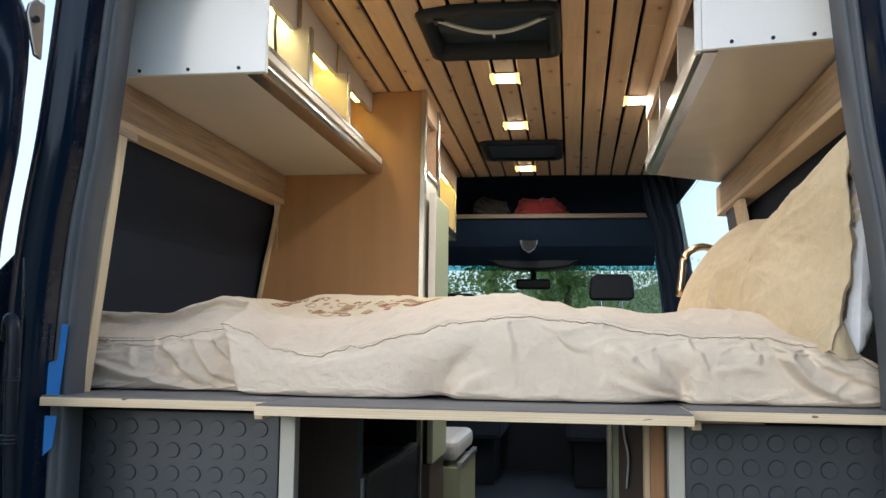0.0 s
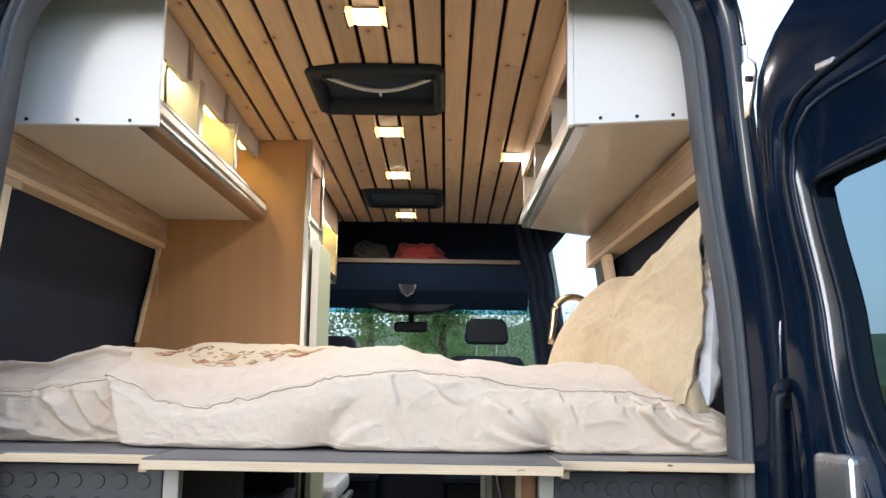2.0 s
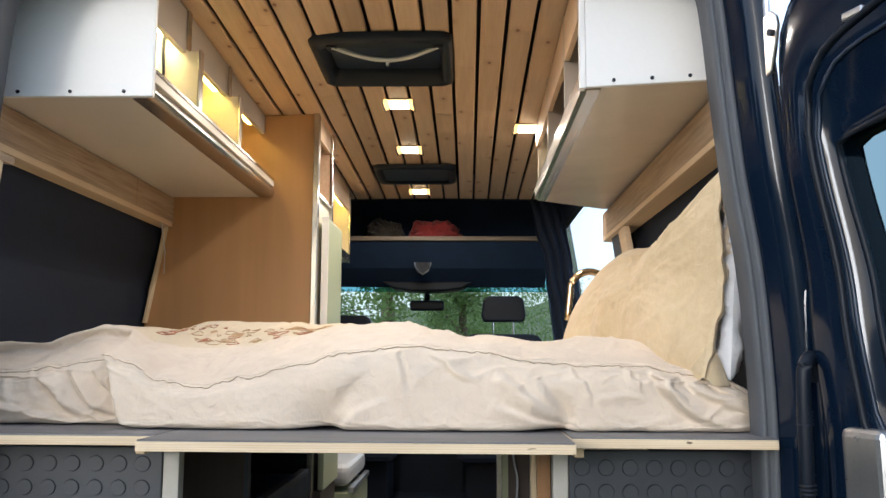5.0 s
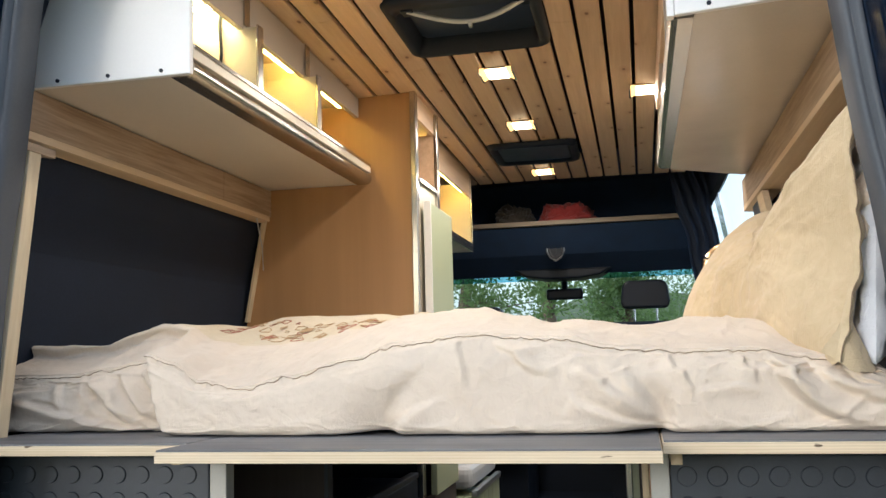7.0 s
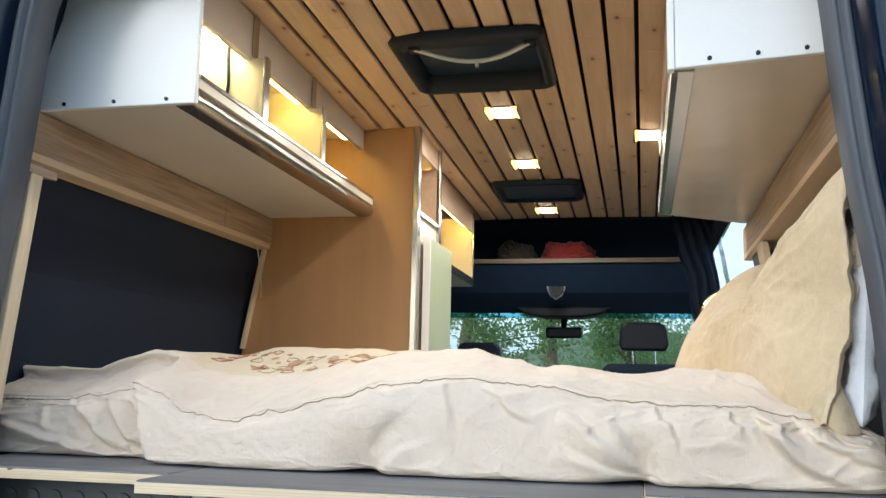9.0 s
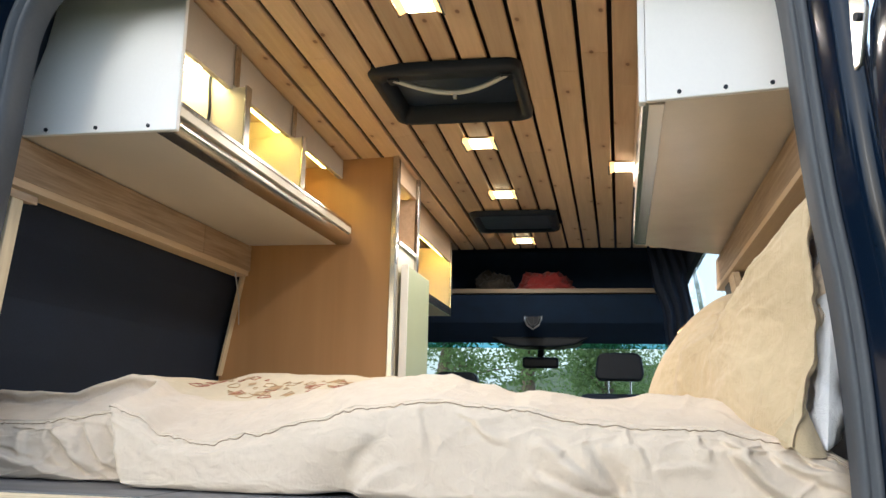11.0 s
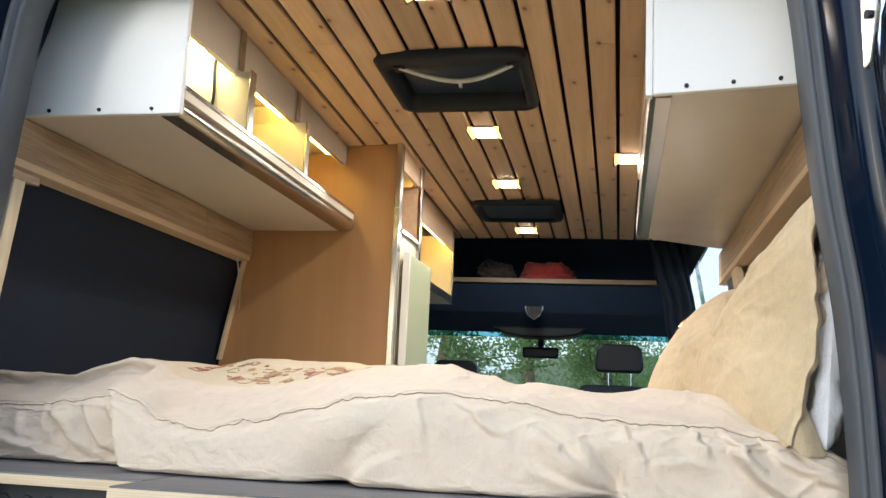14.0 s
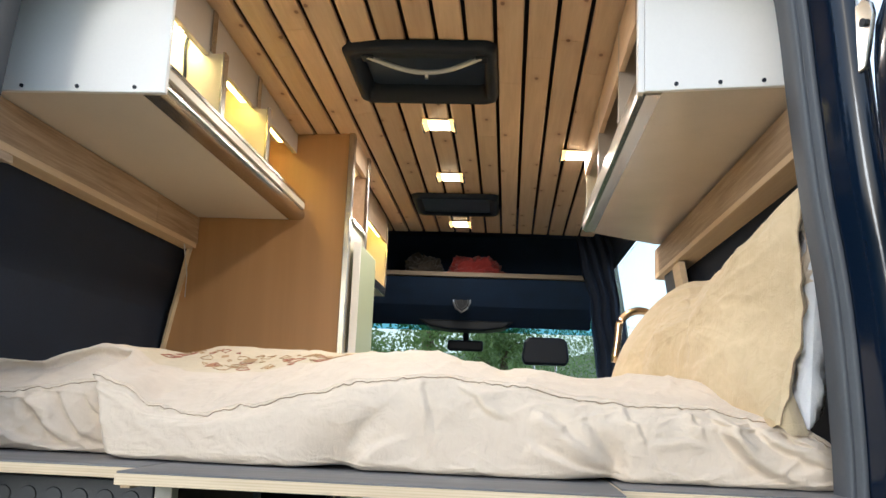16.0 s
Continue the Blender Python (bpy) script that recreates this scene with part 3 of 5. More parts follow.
part("left_strip", prism([(-0.886, 1.62), (-0.878, 1.62), (-0.812, 1.985), (-0.820, 1.985)], "y", 1.47, 1.498), PLY_Z, ward, "pale edge strip")
part("body", box(-0.9, -0.32, 1.516, 1.82, 1.33, 2.05), VENEER, ward)
# wardrobe below bed level, black because the under-bed shade is put into its colour
part("shaded_base", box(-0.93, -0.30, 1.5, 1.82, 0.71, 1.329), BLACK_PLASTIC, ward)
door = part("door", box(-0.283, -0.262, 1.56, 1.9, 1.34, 2.0, 0.004), GREEN, ward, "pale green door panel")
part("lower_door", box(-0.283, -0.262, 1.56, 1.9, 1.05, 1.335, 0.003), GREEN, ward, "pale green lower door")
part("kick_board", box(-0.298, -0.272, 1.56, 1.9, 0.72, 1.046, 0.003), SHADED_WOOD, ward, "timber kick board in a tone darkened for shade")
part("door_edge", box(-0.2845, -0.2605, 1.548, 1.5595, 1.34, 2.003, 0.001), WHITE, door, "worn white edge")

cab2 = thing("wall_cabinet", (-0.5, 2.4, 1.9), "small lit wall cabinet with metal edge", "cabinet")
part("bottom", box(-0.8, -0.36, 2.0, 2.83, 1.975, 1.99), SOFFIT, cab2)
part("end", box(-0.8, -0.36, 2.815, 2.83, 1.991, 2.3), CREAM, cab2)
part("back", box(-0.80, -0.79, 2.0, 2.814, 1.991, 2.3), CREAM, cab2)
part("rail", box(-0.36, -0.352, 2.0, 2.83, 1.975, 2.012, 0.001), ALU, cab2)
part("fascia", box(-0.372, -0.36, 2.0, 2.814, 2.235, 2.348), PINE, cab2, "pine fascia")
part("end_trim", box(-0.3595, -0.352, 2.812, 2.83, 2.0125, 2.325, 0.001), ALU, cab2, "aluminium end trim")
part("led_strip", box(-0.395, -0.38, 2.05, 2.78, 2.252, 2.260), STRIP, cab2, "glowing warm strip light")

# ---------- roof vents and lamps ----------
def rounded(x0, x1, y0, y1, r, n=5):
    out = []
    for cx, cy, a in ((x1 - r, y1 - r, 0), (x0 + r, y1 - r, 90), (x0 + r, y0 + r, 180), (x1 - r, y0 + r, 270)):
        out += [(cx + r * math.cos(radians(a + 90 * i / n)), cy + r * math.sin(radians(a + 90 * i / n))) for i in range(n + 1)]
    return out


def vent(x0, x1, y0, y1, handle):
    cx, cy = (x0 + x1) / 2, (y0 + y1) / 2
    v = thing("roof_vent", (cx, cy, ceiling_height(cx, cy)), "black framed roof vent with smoked inner panel", "vent", "roof vents")
    fresh = bmesh.new()
    loops = []
    deep = 0.03 if handle else -0.008
    near = 0.045 if handle else 0.0
    for inset, drop, r in ((0, 0.0, 0.035), (0.004, -0.016, 0.035), (0.014, -0.022, 0.032), (0.03, -0.018, 0.028), (0.042, deep, 0.022)):
        loops.append([fresh.verts.new((x, y, 2.445 - 0.037 * y + drop - 0.004)) for x, y in rounded(x0 + inset, x1 - inset, y0 + inset + (near if inset > 0.02 else 0), y1 - inset, r)])
    for a, b in zip(loops, loops[1:]):
        for i in range(len(a)):
            j = (i + 1) % len(a)
            fresh.faces.new((a[i], a[j], b[j], b[i]))
    part("frame", fresh, BLACK_PLASTIC, v, smooth=True)
    fresh = bmesh.new()
    fresh.faces.new([fresh.verts.new((x, y, 2.445 - 0.037 * y + deep - 0.006)) for x, y in rounded(x0 + 0.036, x1 - 0.036, y0 + 0.036 + near, y1 - 0.036, 0.022)])
    part("cover", fresh, SMOKED, v)
    if handle:
        bar = [(x0 + 0.068 + (x1 - x0 - 0.11) * i / 14, y0 + 0.065 + 0.082 * math.sin(math.pi * i / 14), 2.39 - 0.012 * math.sin(math.pi * i / 14)) for i in range(15)]
        h = part("handle", tube(bar, 0.0075), GREY_PAINT, v, "curved white handle", smooth=True)
        part("latch", box(bar[7][0] - 0.004, bar[7][0] + 0.004, bar[7][1] - 0.004, bar[7][1] + 0.012, 2.362, 2.378), GREY_PAINT, h)
        for i in (0, 14):
            part("bracket", box(bar[i][0] - 0.016, bar[i][0] + 0.016, bar[i][1] - 0.012, bar[i][1] + 0.03, 2.385, 2.42, 0.003), BLACK_PLASTIC, v)
    return v


vent(*VENTS[0], True)
vent(*VENTS[1], False)

LAMPS = [(-0.0065, 0.50), (-0.0065, 1.455), (-0.0065, 2.05), (-0.0065, 2.83), (0.456, 1.69)]
for x, y in LAMPS:
    z = ceiling_height(x, y)
    d = thing("ceiling_lamp", (x, y, z), "small glowing rectangular ceiling lamp in a plank gap", "lamp", "ceiling lamps")
    part("housing", box(x - 0.0495, x + 0.0495, y - 0.05, y + 0.05, z - 0.004, z + 0.004, 0.0015), ALU, d)
    part("lens", box(x - 0.033, x + 0.033, y - 0.04, y + 0.04, z - 0.012, z - 0.0045, 0.002), BULB, d, "glowing warm lens")
    for s in (-1, 1):
        part("clip", box(x + s * 0.053 - 0.003, x + s * 0.053 + 0.003, y - 0.065, y + 0.045, z - 0.02, z - 0.0005, 0.001), CHROME, d)
        # added glowing wedge: the lamp's bloom built as a shape
        part("bloom_wedge", prism([(x + s * 0.0345, z - 0.006), (x + s * 0.0345, z - 0.011), (x + s * 0.049, z - 0.018), (x + s * 0.0495, z - 0.006)], "y", y - 0.066, y + 0.036), FLARE, d, "added amber wedge imitating the lamp's bloom")
    lamp = new("ceiling_light", bpy.data.lights.new("ceiling_light", "AREA"))
    lamp.data.shape, lamp.data.size, lamp.data.size_y = "RECTANGLE", 0.06, 0.07
    lamp.data.energy, lamp.data.color = 4.4, (1.0, 0.79, 0.54)
    lamp.matrix_world = Matrix.Translation((x, y, z - 0.02))


# ---------- bedding ----------
ZS = [(-0.731, 1.468), (-0.639, 1.481), (-0.565, 1.493), (-0.5, 1.505), (-0.445, 1.489), (-0.385, 1.455), (-0.298, 1.443), (-0.215, 1.461), (-0.095, 1.488), (-0.017, 1.511), (0.121, 1.525), (0.259, 1.513), (0.375, 1.495), (0.476, 1.489), (0.568, 1.488), (0.683, 1.472), (0.798, 1.442)]
ZT = [(-0.9, 1.538), (-0.72, 1.538), (-0.665, 1.555), (-0.59, 1.578), (-0.535, 1.568), (-0.47, 1.538), (-0.40, 1.525), (-0.30, 1.53), (-0.177, 1.555), (-0.019, 1.579), (0.086, 1.585), (0.164, 1.568), (0.252, 1.549), (0.383, 1.542), (0.506, 1.554), (0.584, 1.544), (0.681, 1.515), (0.785, 1.462)]
ZB = [(-0.9, 1.50), (-0.66, 1.51), (-0.58, 1.54), (-0.52, 1.575), (-0.45, 1.60), (-0.299, 1.603), (-0.119, 1.594), (0.113, 1.56), (0.285, 1.525), (0.8, 1.456)]
YF = [(-0.90, 0.34), (-0.445, 0.35), (-0.41, 0.245), (-0.2, 0.23), (0.1, 0.225), (0.4, 0.235), (0.8, 0.25)]


def fbm(x, y, z, octaves=4):
    return noise.fractal(Vector((x, y, z)), 1.0, 2.0, octaves)


def ridge(x, y, seed):
    return (1 - min(1.0, abs(noise.noise(Vector((x, y, seed)))) * 2.6)) ** 2


def duvet_profile(x, shear=0.0):
    yf, zs, zt, zb = lerp_table(YF, x + shear), lerp_table(ZS, x), lerp_table(ZT, x), lerp_table(ZB, x)
    ys = yf - 0.04
    tuck = 0.0
    for tx, w in ((-0.036, 0.062), (0.424, 0.048)):
        d = x - tx
        tuck += (math.exp(-(d / w) ** 2) if d < 0 else math.exp(-(d / (w * 0.35)) ** 2))
    lift = 0.005 * tuck
    return [(yf + 0.12, 1.362), (yf - 0.02 + 0.02 * tuck, 1.363 + lift), (yf - 0.06 + 0.036 * tuck, 1.366 + lift), (yf - 0.066 + 0.03 * tuck, 1.388), (ys - 0.024, (1.39 + zs) / 2 + 0.008),
            (ys - 0.012, zs - 0.012), (ys, zs), (ys + 0.02, zs + 0.012), (ys + 0.12, zs + 0.6 * (zt - zs)), (0.45, zt), (0.8, zb), (1.2, zb - 0.02), (1.44, 1.54), (1.47, 1.36)]


def along(profile, v):
    s = v * (len(profile) - 1)
    i = min(int(s), len(profile) - 2)
    t = s - i
    a, b, c, d = (Vector(profile[max(0, min(len(profile) - 1, j))]) for j in (i - 1, i, i + 1, i + 2))
    return 0.5 * (2 * b + (c - a) * t + (2 * a - 5 * b + 4 * c - d) * t * t + (3 * b - a - 3 * c + d) * t ** 3)


SEAM_V = 6 / 13
# folds of the hanging front, each a line in x and z with its height, width and steep side
FOLDS = [
    ([(-0.038, 1.385), (-0.036, 1.415), (-0.021, 1.445), (0.000, 1.465), (0.020, 1.480)], 0.013, 0.050, -1),
    ([(-0.002, 1.375), (0.027, 1.403), (0.071, 1.418)], 0.009, 0.022, 1),
    ([(0.426, 1.364), (0.398, 1.413), (0.380, 1.440), (0.362, 1.462)], 0.013, 0.036, -1),
    ([(0.300, 1.462), (0.325, 1.449), (0.359, 1.422), (0.393, 1.399)], 0.016, 0.024, 1),
    ([(0.290, 1.412), (0.323, 1.400), (0.375, 1.378), (0.420, 1.366)], 0.011, 0.018, 1),
    ([(0.604, 1.483), (0.622, 1.448), (0.652, 1.414), (0.698, 1.388), (0.749, 1.370)], 0.022, 0.028, -1),
    ([(0.619, 1.471), (0.634, 1.444), (0.653, 1.431)], 0.009, 0.013, 1),
    ([(0.655, 1.480), (0.685, 1.445), (0.735, 1.420), (0.790, 1.405)], 0.016, 0.020, -1),
    ([(0.700, 1.470), (0.730, 1.445), (0.785, 1.432)], 0.012, 0.014, -1),
    ([(0.550, 1.478), (0.565, 1.460), (0.577, 1.441)], 0.009, 0.012, 1),
    ([(0.440, 1.482), (0.460, 1.451), (0.472, 1.427)], 0.008, 0.012, 1),
    ([(0.490, 1.430), (0.540, 1.436), (0.590, 1.428)], 0.006, 0.012, 1),
    ([(0.172, 1.508), (0.218, 1.473), (0.245, 1.459)], 0.008, 0.016, -1),
    ([(0.095, 1.512), (0.110, 1.470), (0.112, 1.430)], 0.006, 0.016, 1),
    ([(-0.742, 1.459), (-0.732, 1.431), (-0.719, 1.403)], 0.012, 0.016, 1),
    ([(-0.690, 1.466), (-0.675, 1.430), (-0.640, 1.400)], 0.009, 0.018, 1),
    ([(-0.661, 1.457), (-0.617, 1.413), (-0.573, 1.381)], 0.020, 0.024, -1),
    ([(-0.606, 1.484), (-0.568, 1.429), (-0.544, 1.399), (-0.496, 1.388)], 0.022, 0.022, -1),
    ([(-0.817, 1.421), (-0.747, 1.404), (-0.659, 1.381), (-0.561, 1.365)], 0.020, 0.018, 1),
    ([(-0.545, 1.472), (-0.524, 1.441), (-0.490, 1.417)], 0.020, 0.014, -1),
    ([(-0.505, 1.460), (-0.500, 1.435), (-0.470, 1.425)], 0.012, 0.010, -1),
]


def fold_push(x, z):
    """How far the folds push the front out at a place."""
    push = 0.0
    for pts, high, wide, steep in FOLDS:
        if not (pts[0][0] - 3 * wide < x < pts[-1][0] + 3 * wide or pts[-1][0] - 3 * wide < x < pts[0][0] + 3 * wide):
            continue
        best = None
        total = len(pts) - 1
        for i in range(total):
            (ax, az), (bx, bz) = pts[i], pts[i + 1]
            ex, ez = bx - ax, bz - az
            ll = ex * ex + ez * ez
            k = max(0.0, min(1.0, ((x - ax) * ex + (z - az) * ez) / ll))
            dx, dz = x - ax - k * ex, z - az - k * ez
            if best is None or math.hypot(dx, dz) < best[0]:
                ln = math.sqrt(ll)
                best = (math.hypot(dx, dz), (ex * dz - ez * dx) / ln, (i + k) / total, (ex * dx + ez * dz) / ln)
        cross, along_it, past = best[1:]
        d = abs(cross)
        w = wide * (0.36 if cross * steep > 0 else 1.0)
        fade = math.sin(math.pi * (0.25 + 0.65 * along_it)) * math.exp(-(past / (0.6 * wide)) ** 2)
        push += high * fade * math.exp(-(d / w) ** 2)
        if cross * steep > 0:
            push -= 0.35 * high * fade * math.exp(-((d - wide * 0.45) / (wide * 0.3)) ** 2)
    return push


def duvet_point(u, v):
    x = -0.90 + 1.71 * u
    p = along(duvet_profile(x, 0.09 * min(1.0, v / SEAM_V)), v)
    y, z = p
    front = max(0.0, min(1.0, (SEAM_V - v) / 0.08)) * max(0.0, min(1.0, (v - 0.06) / 0.1))
    top = max(0.0, min(1.0, (v - SEAM_V - 0.02) / 0.1))
    s = v * 4.0
    big = fbm(x * 5.0, s * 1.6, 1.3, 4)
    folds = ridge(x * 7.0 + 1.3 * s + 0.5 * big, s * 0.8, 3.1) - 0.35
    folds2 = ridge(x * 13.0 - 1.9 * s + 0.8 * big, s * 1.2, 7.7) - 0.35
    fine = ridge(x * 26.0 + 3.0 * big, s * 5.0, 11.2) - 0.3
    near_seam = math.exp(-((v - SEAM_V) / 0.035) ** 2)
    pucker = near_seam * (0.004 * fbm(x * 48, 0.3, 5, 3) + 0.0022 * fbm(x * 110, 0.8, 2, 2))
    bunch = max(0.0, min(1.0, (-0.44 - x) / 0.06)) + 0.55 * max(0.0, min(1.0, (x - 0.5) / 0.2))
    out = front * (0.004 * big + (0.0018 + 0.005 * bunch) * folds + (0.0015 + 0.003 * bunch) * folds2 + 0.0012 * fine)
    if 0.06 < v < SEAM_V:
        out += front * fold_push(x, z)
    # welt above the seam and the line of its inner stitching
    out += 0.0045 * math.exp(-((v - SEAM_V - 0.012) / 0.008) ** 2) + 0.003 * math.exp(-((v - SEAM_V - 0.052) / 0.007) ** 2) - 0.003 * math.exp(-((v - SEAM_V) / 0.004) ** 2)
    gather = max(0.0, 1 - (SEAM_V - v) / 0.2) * front * (0.45 + min(1.0, max(0.0, (x - 0.2) / 0.2)))
    out += 0.0028 * gather * (ridge(x * 30 + 1.5 * s + big, s * 0.5, 21.0) - 0.3) + 0.0014 * gather * (ridge(x * 55 - s, s * 0.8, 25.0) - 0.3)
    y -= out + pucker
    z += top * (0.007 * big + 0.0045 * folds + 0.0035 * folds2 + 0.002 * fine) + pucker + front * 0.004 * folds2
    if v < SEAM_V:
        z = max(z, 1.3635)
        x += front * 0.006 * folds2
    # the ends are drawn in and rounded
    end = max(0.0, (u - 0.965) / 0.035)
    z -= 0.02 * end * end * (1 if z > 1.4 else 0)
    y += 0.03 * end * end * (1 if v < 0.6 else 0)
    return Vector((x, y, z))


duvet = thing("duvet", (0, 0.7, 1.352), "rumpled natural canvas duvet with dark piping on the bed", "duvet")
BACK_V = 0.688
part("cover", grid(lambda u, v: duvet_point(u, v * BACK_V), 420, 130), CANVAS, duvet, smooth=True)
part("embroidered_panel", grid(lambda u, v: duvet_point(u, BACK_V + (1 - BACK_V) * v), 300, 50), CANVAS_BACK, duvet, "tan canvas panel with embroidery", smooth=True)
seam = [duvet_point(i / 700, SEAM_V) + Vector((0, -0.0012, 0.0004 + 0.0016 * noise.noise(Vector((i * 0.21, 2, 3))))) for i in range(701)]
part("piping", tube(seam, 0.0010, 4), THREAD, duvet, "dark stitched piping", smooth=True)


def on_duvet(x, y):
    """The top of the cover at a place."""
    u = (x + 0.90) / 1.71
    lo, hi = SEAM_V, 1.0
    for _ in range(22):
        mid = (lo + hi) / 2
        if duvet_point(u, mid).y < y:
            lo = mid
        else:
            hi = mid
    return duvet_point(u, lo) + Vector((0, 0, 0.0012))


er = random.Random(11)


def embroidery(cx, cy, r, sides, colour, filled):
    e = []
    a0 = er.uniform(0, 6.28)
    for i in range(sides + 1):
        a = a0 + math.tau * i / sides
        rr = r * er.uniform(0.7, 1.15)
        e.append((cx + rr * math.cos(a), cy + 1.6 * rr * math.sin(a)))
    e[-1] = e[0]
    if filled:
        bm = bmesh.new()
        bm.faces.new([bm.verts.new(on_duvet(x, y) + Vector((0, 0, 0.001))) for x, y in e[:-1]])
        return part("stitched_patch", bm, colour, duvet)
    pts = []
    for (a, b), (c, d) in zip(e, e[1:]):
        pts += [on_duvet(a + (c - a) * k / 4, b + (d - b) * k / 4) for k in range(4)]
    return part("stitched_line", tube(pts, 0.0008, 4), colour, duvet)


for i in range(62):
    cx = er.uniform(-0.50, -0.11)
    cy = er.uniform(0.44, 0.60) + 0.08 * (cx + 0.11) / -0.4
    embroidery(cx, cy, er.uniform(0.006, 0.02), er.choice((3, 4, 4, 5)), er.choice((EMB_RED, EMB_BROWN, EMB_BROWN)), i % 13 == 0)

mat_thing = thing("mattress", (0, 0.9, 1.346), "dark covered mattress below the duvet", "mattress")
part("body", box(-0.78, 0.70, 0.46, 1.48, 1.364, 1.42, 0.02), BLACK_LINING, mat_thing)


def pillow_surface(a, b, c, d, thick, seed, crumple=0.012):
    """A stuffed sheet between four corners: a near top, b far top, c far bottom, d near bottom. Both sides in one closed skin."""
    a, b, c, d = (Vector(p) for p in (a, b, c, d))
    normal = (b - a).cross(d - a).normalized()

    def side(sign):
        def f(u, w):
            p = (a * (1 - u) + b * u) * w + (d * (1 - u) + c * u) * (1 - w)
            h = max(0.0, 4 * u * (1 - u)) ** 0.3 * max(0.0, 4 * w * (1 - w)) ** 0.3
            wr = 0.6 * fbm(u * 4 + seed, w * 5, sign * 2.0) + 0.7 * (ridge(u * 5 + w * 4 + seed, w * 2.0, 4.0 + sign) - 0.35)
            wr += 0.13 * (ridge(u * 17 + 5 * w + seed, w * 7.0 - 3 * u, 9.0 + sign) - 0.3) + 0.16 * (ridge(u * 9 - 12 * w, w * 16.0 + seed, 2.0 + sign) - 0.3)
            return p + sign * normal * (thick * h + crumple * wr * min(1.0, h * 1.6))
        return f
    return side


pil = thing("pillow", (0.72, 0.5, 1.5), "tan linen pillow with open end leaning on the wall", "pillow")
TIP, TOE = (0.757, 0.2, 1.893), (0.694, 0.185, 1.468)
RIM = [TIP, (0.753, 0.36, 1.870), (0.749, 0.52, 1.846), (0.746, 0.67, 1.825), (0.742, 0.80, 1.808), (0.715, 0.835, 1.803), (0.690, 0.845, 1.803), (0.655, 0.855, 1.790), (0.605, 0.86, 1.752), (0.565, 0.86, 1.705), (0.530, 0.86, 1.652), (0.506, 0.855, 1.60), (0.490, 0.85, 1.54), (0.492, 0.83, 1.47),
       (0.545, 0.66, 1.452), (0.605, 0.47, 1.448), (0.655, 0.30, 1.455), TOE, (0.714, 0.192, 1.54), (0.732, 0.198, 1.60), (0.740, 0.2, 1.667), (0.738, 0.2, 1.737), (0.735, 0.2, 1.80), (0.742, 0.2, 1.85)]
rim_line = spline([RIM[-1]] + RIM + RIM[:2], 8)[8:-8]
HEART = Vector((0.655, 0.50, 1.625))
FACING = Vector((-0.80, -0.36, 0.48)).normalized()


def pillow_side(sign, plump):
    """One side of the stuffed case, from the middle out to the rim."""
    def f(u, r):
        s = u * (len(rim_line) - 1)
        i = min(int(s), len(rim_line) - 2)
        edge = rim_line[i].lerp(rim_line[i + 1], s - i)
        k = r ** 0.8
        p = HEART.lerp(edge, k)
        swell = max(0.0, 1 - k * k)
        a = p.y * 6.0
        wr = 0.010 * fbm(a, p.z * 7, 1.0 + sign) + 0.007 * (ridge(a * 0.9 + p.z * 5, p.z * 4, 4.0) - 0.35)
        wr += 0.005 * k * (ridge(u * 26, k * 2.0, 6.0) - 0.3) + 0.0035 * (ridge(a * 3 + 2 * p.z, p.z * 22, 9.0) - 0.3)
        dip = 0.014 * math.exp(-((p.y - 0.74 + 0.25 * (1.8 - p.z)) / 0.05) ** 2)
        return p + sign * FACING * (plump * swell + (wr - dip) * min(1.0, 2.5 * (1 - k)))
    return f


bm = grid(pillow_side(1, 0.062), 200, 60)
grid(pillow_side(-1, 0.035), 90, 24, bm)
part("case", bm, CANVAS_TAN, pil, "unbleached linen pillowcase", smooth=True)


def mouth(k):
    """The rim of the open end from the toe (0) up to the tip (1)."""
    pts = RIM[17:] + [TIP]
    s = k * (len(pts) - 1)
    i = min(int(s), len(pts) - 2)
    return Vector(pts[i]).lerp(Vector(pts[i + 1]), s - i)


# hem of the open end: a stitched band with a loose rippled edge
def hem_point(u, w):
    p = mouth(w)
    ripple = 0.004 * math.sin(w * 26 + 6 * fbm(w * 3, 0, 1)) + 0.006 * fbm(w * 7, u * 2, 4)
    return p + Vector((-0.010 + 0.016 * u + ripple * u, -0.012 - 0.012 * math.sin(math.pi * u) + 0.4 * ripple, 0.004 * math.sin(w * 40) * u))


part("hem", grid(hem_point, 12, 120), CANVAS_TAN, pil, "loose rippled hem of the case", smooth=True)
part("hem_stitching", tube([hem_point(0.55, i / 120) + Vector((0, -0.0015, 0)) for i in range(121)], 0.0011, 4), THREAD, pil, "line of stitching on the hem")


def back_hem_point(u, w):
    top = Vector((0.757, 0.205, 1.885)).lerp(Vector((0.812, 0.24, 1.83)), u)
    low = Vector((0.744, 0.215, 1.66)).lerp(Vector((0.775, 0.25, 1.66)), u)
    p = low.lerp(top, w)
    return p + Vector((0.008 * math.sin(w * 15 + 4 * u), 0.010 * fbm(w * 6, u * 5, 8) - 0.012 * math.sin(math.pi * u), 0.006 * fbm(u * 6, w * 4, 2)))


part("back_hem", grid(back_hem_point, 24, 50), CANVAS, pil, "pale inner face of the folded hem", smooth=True)


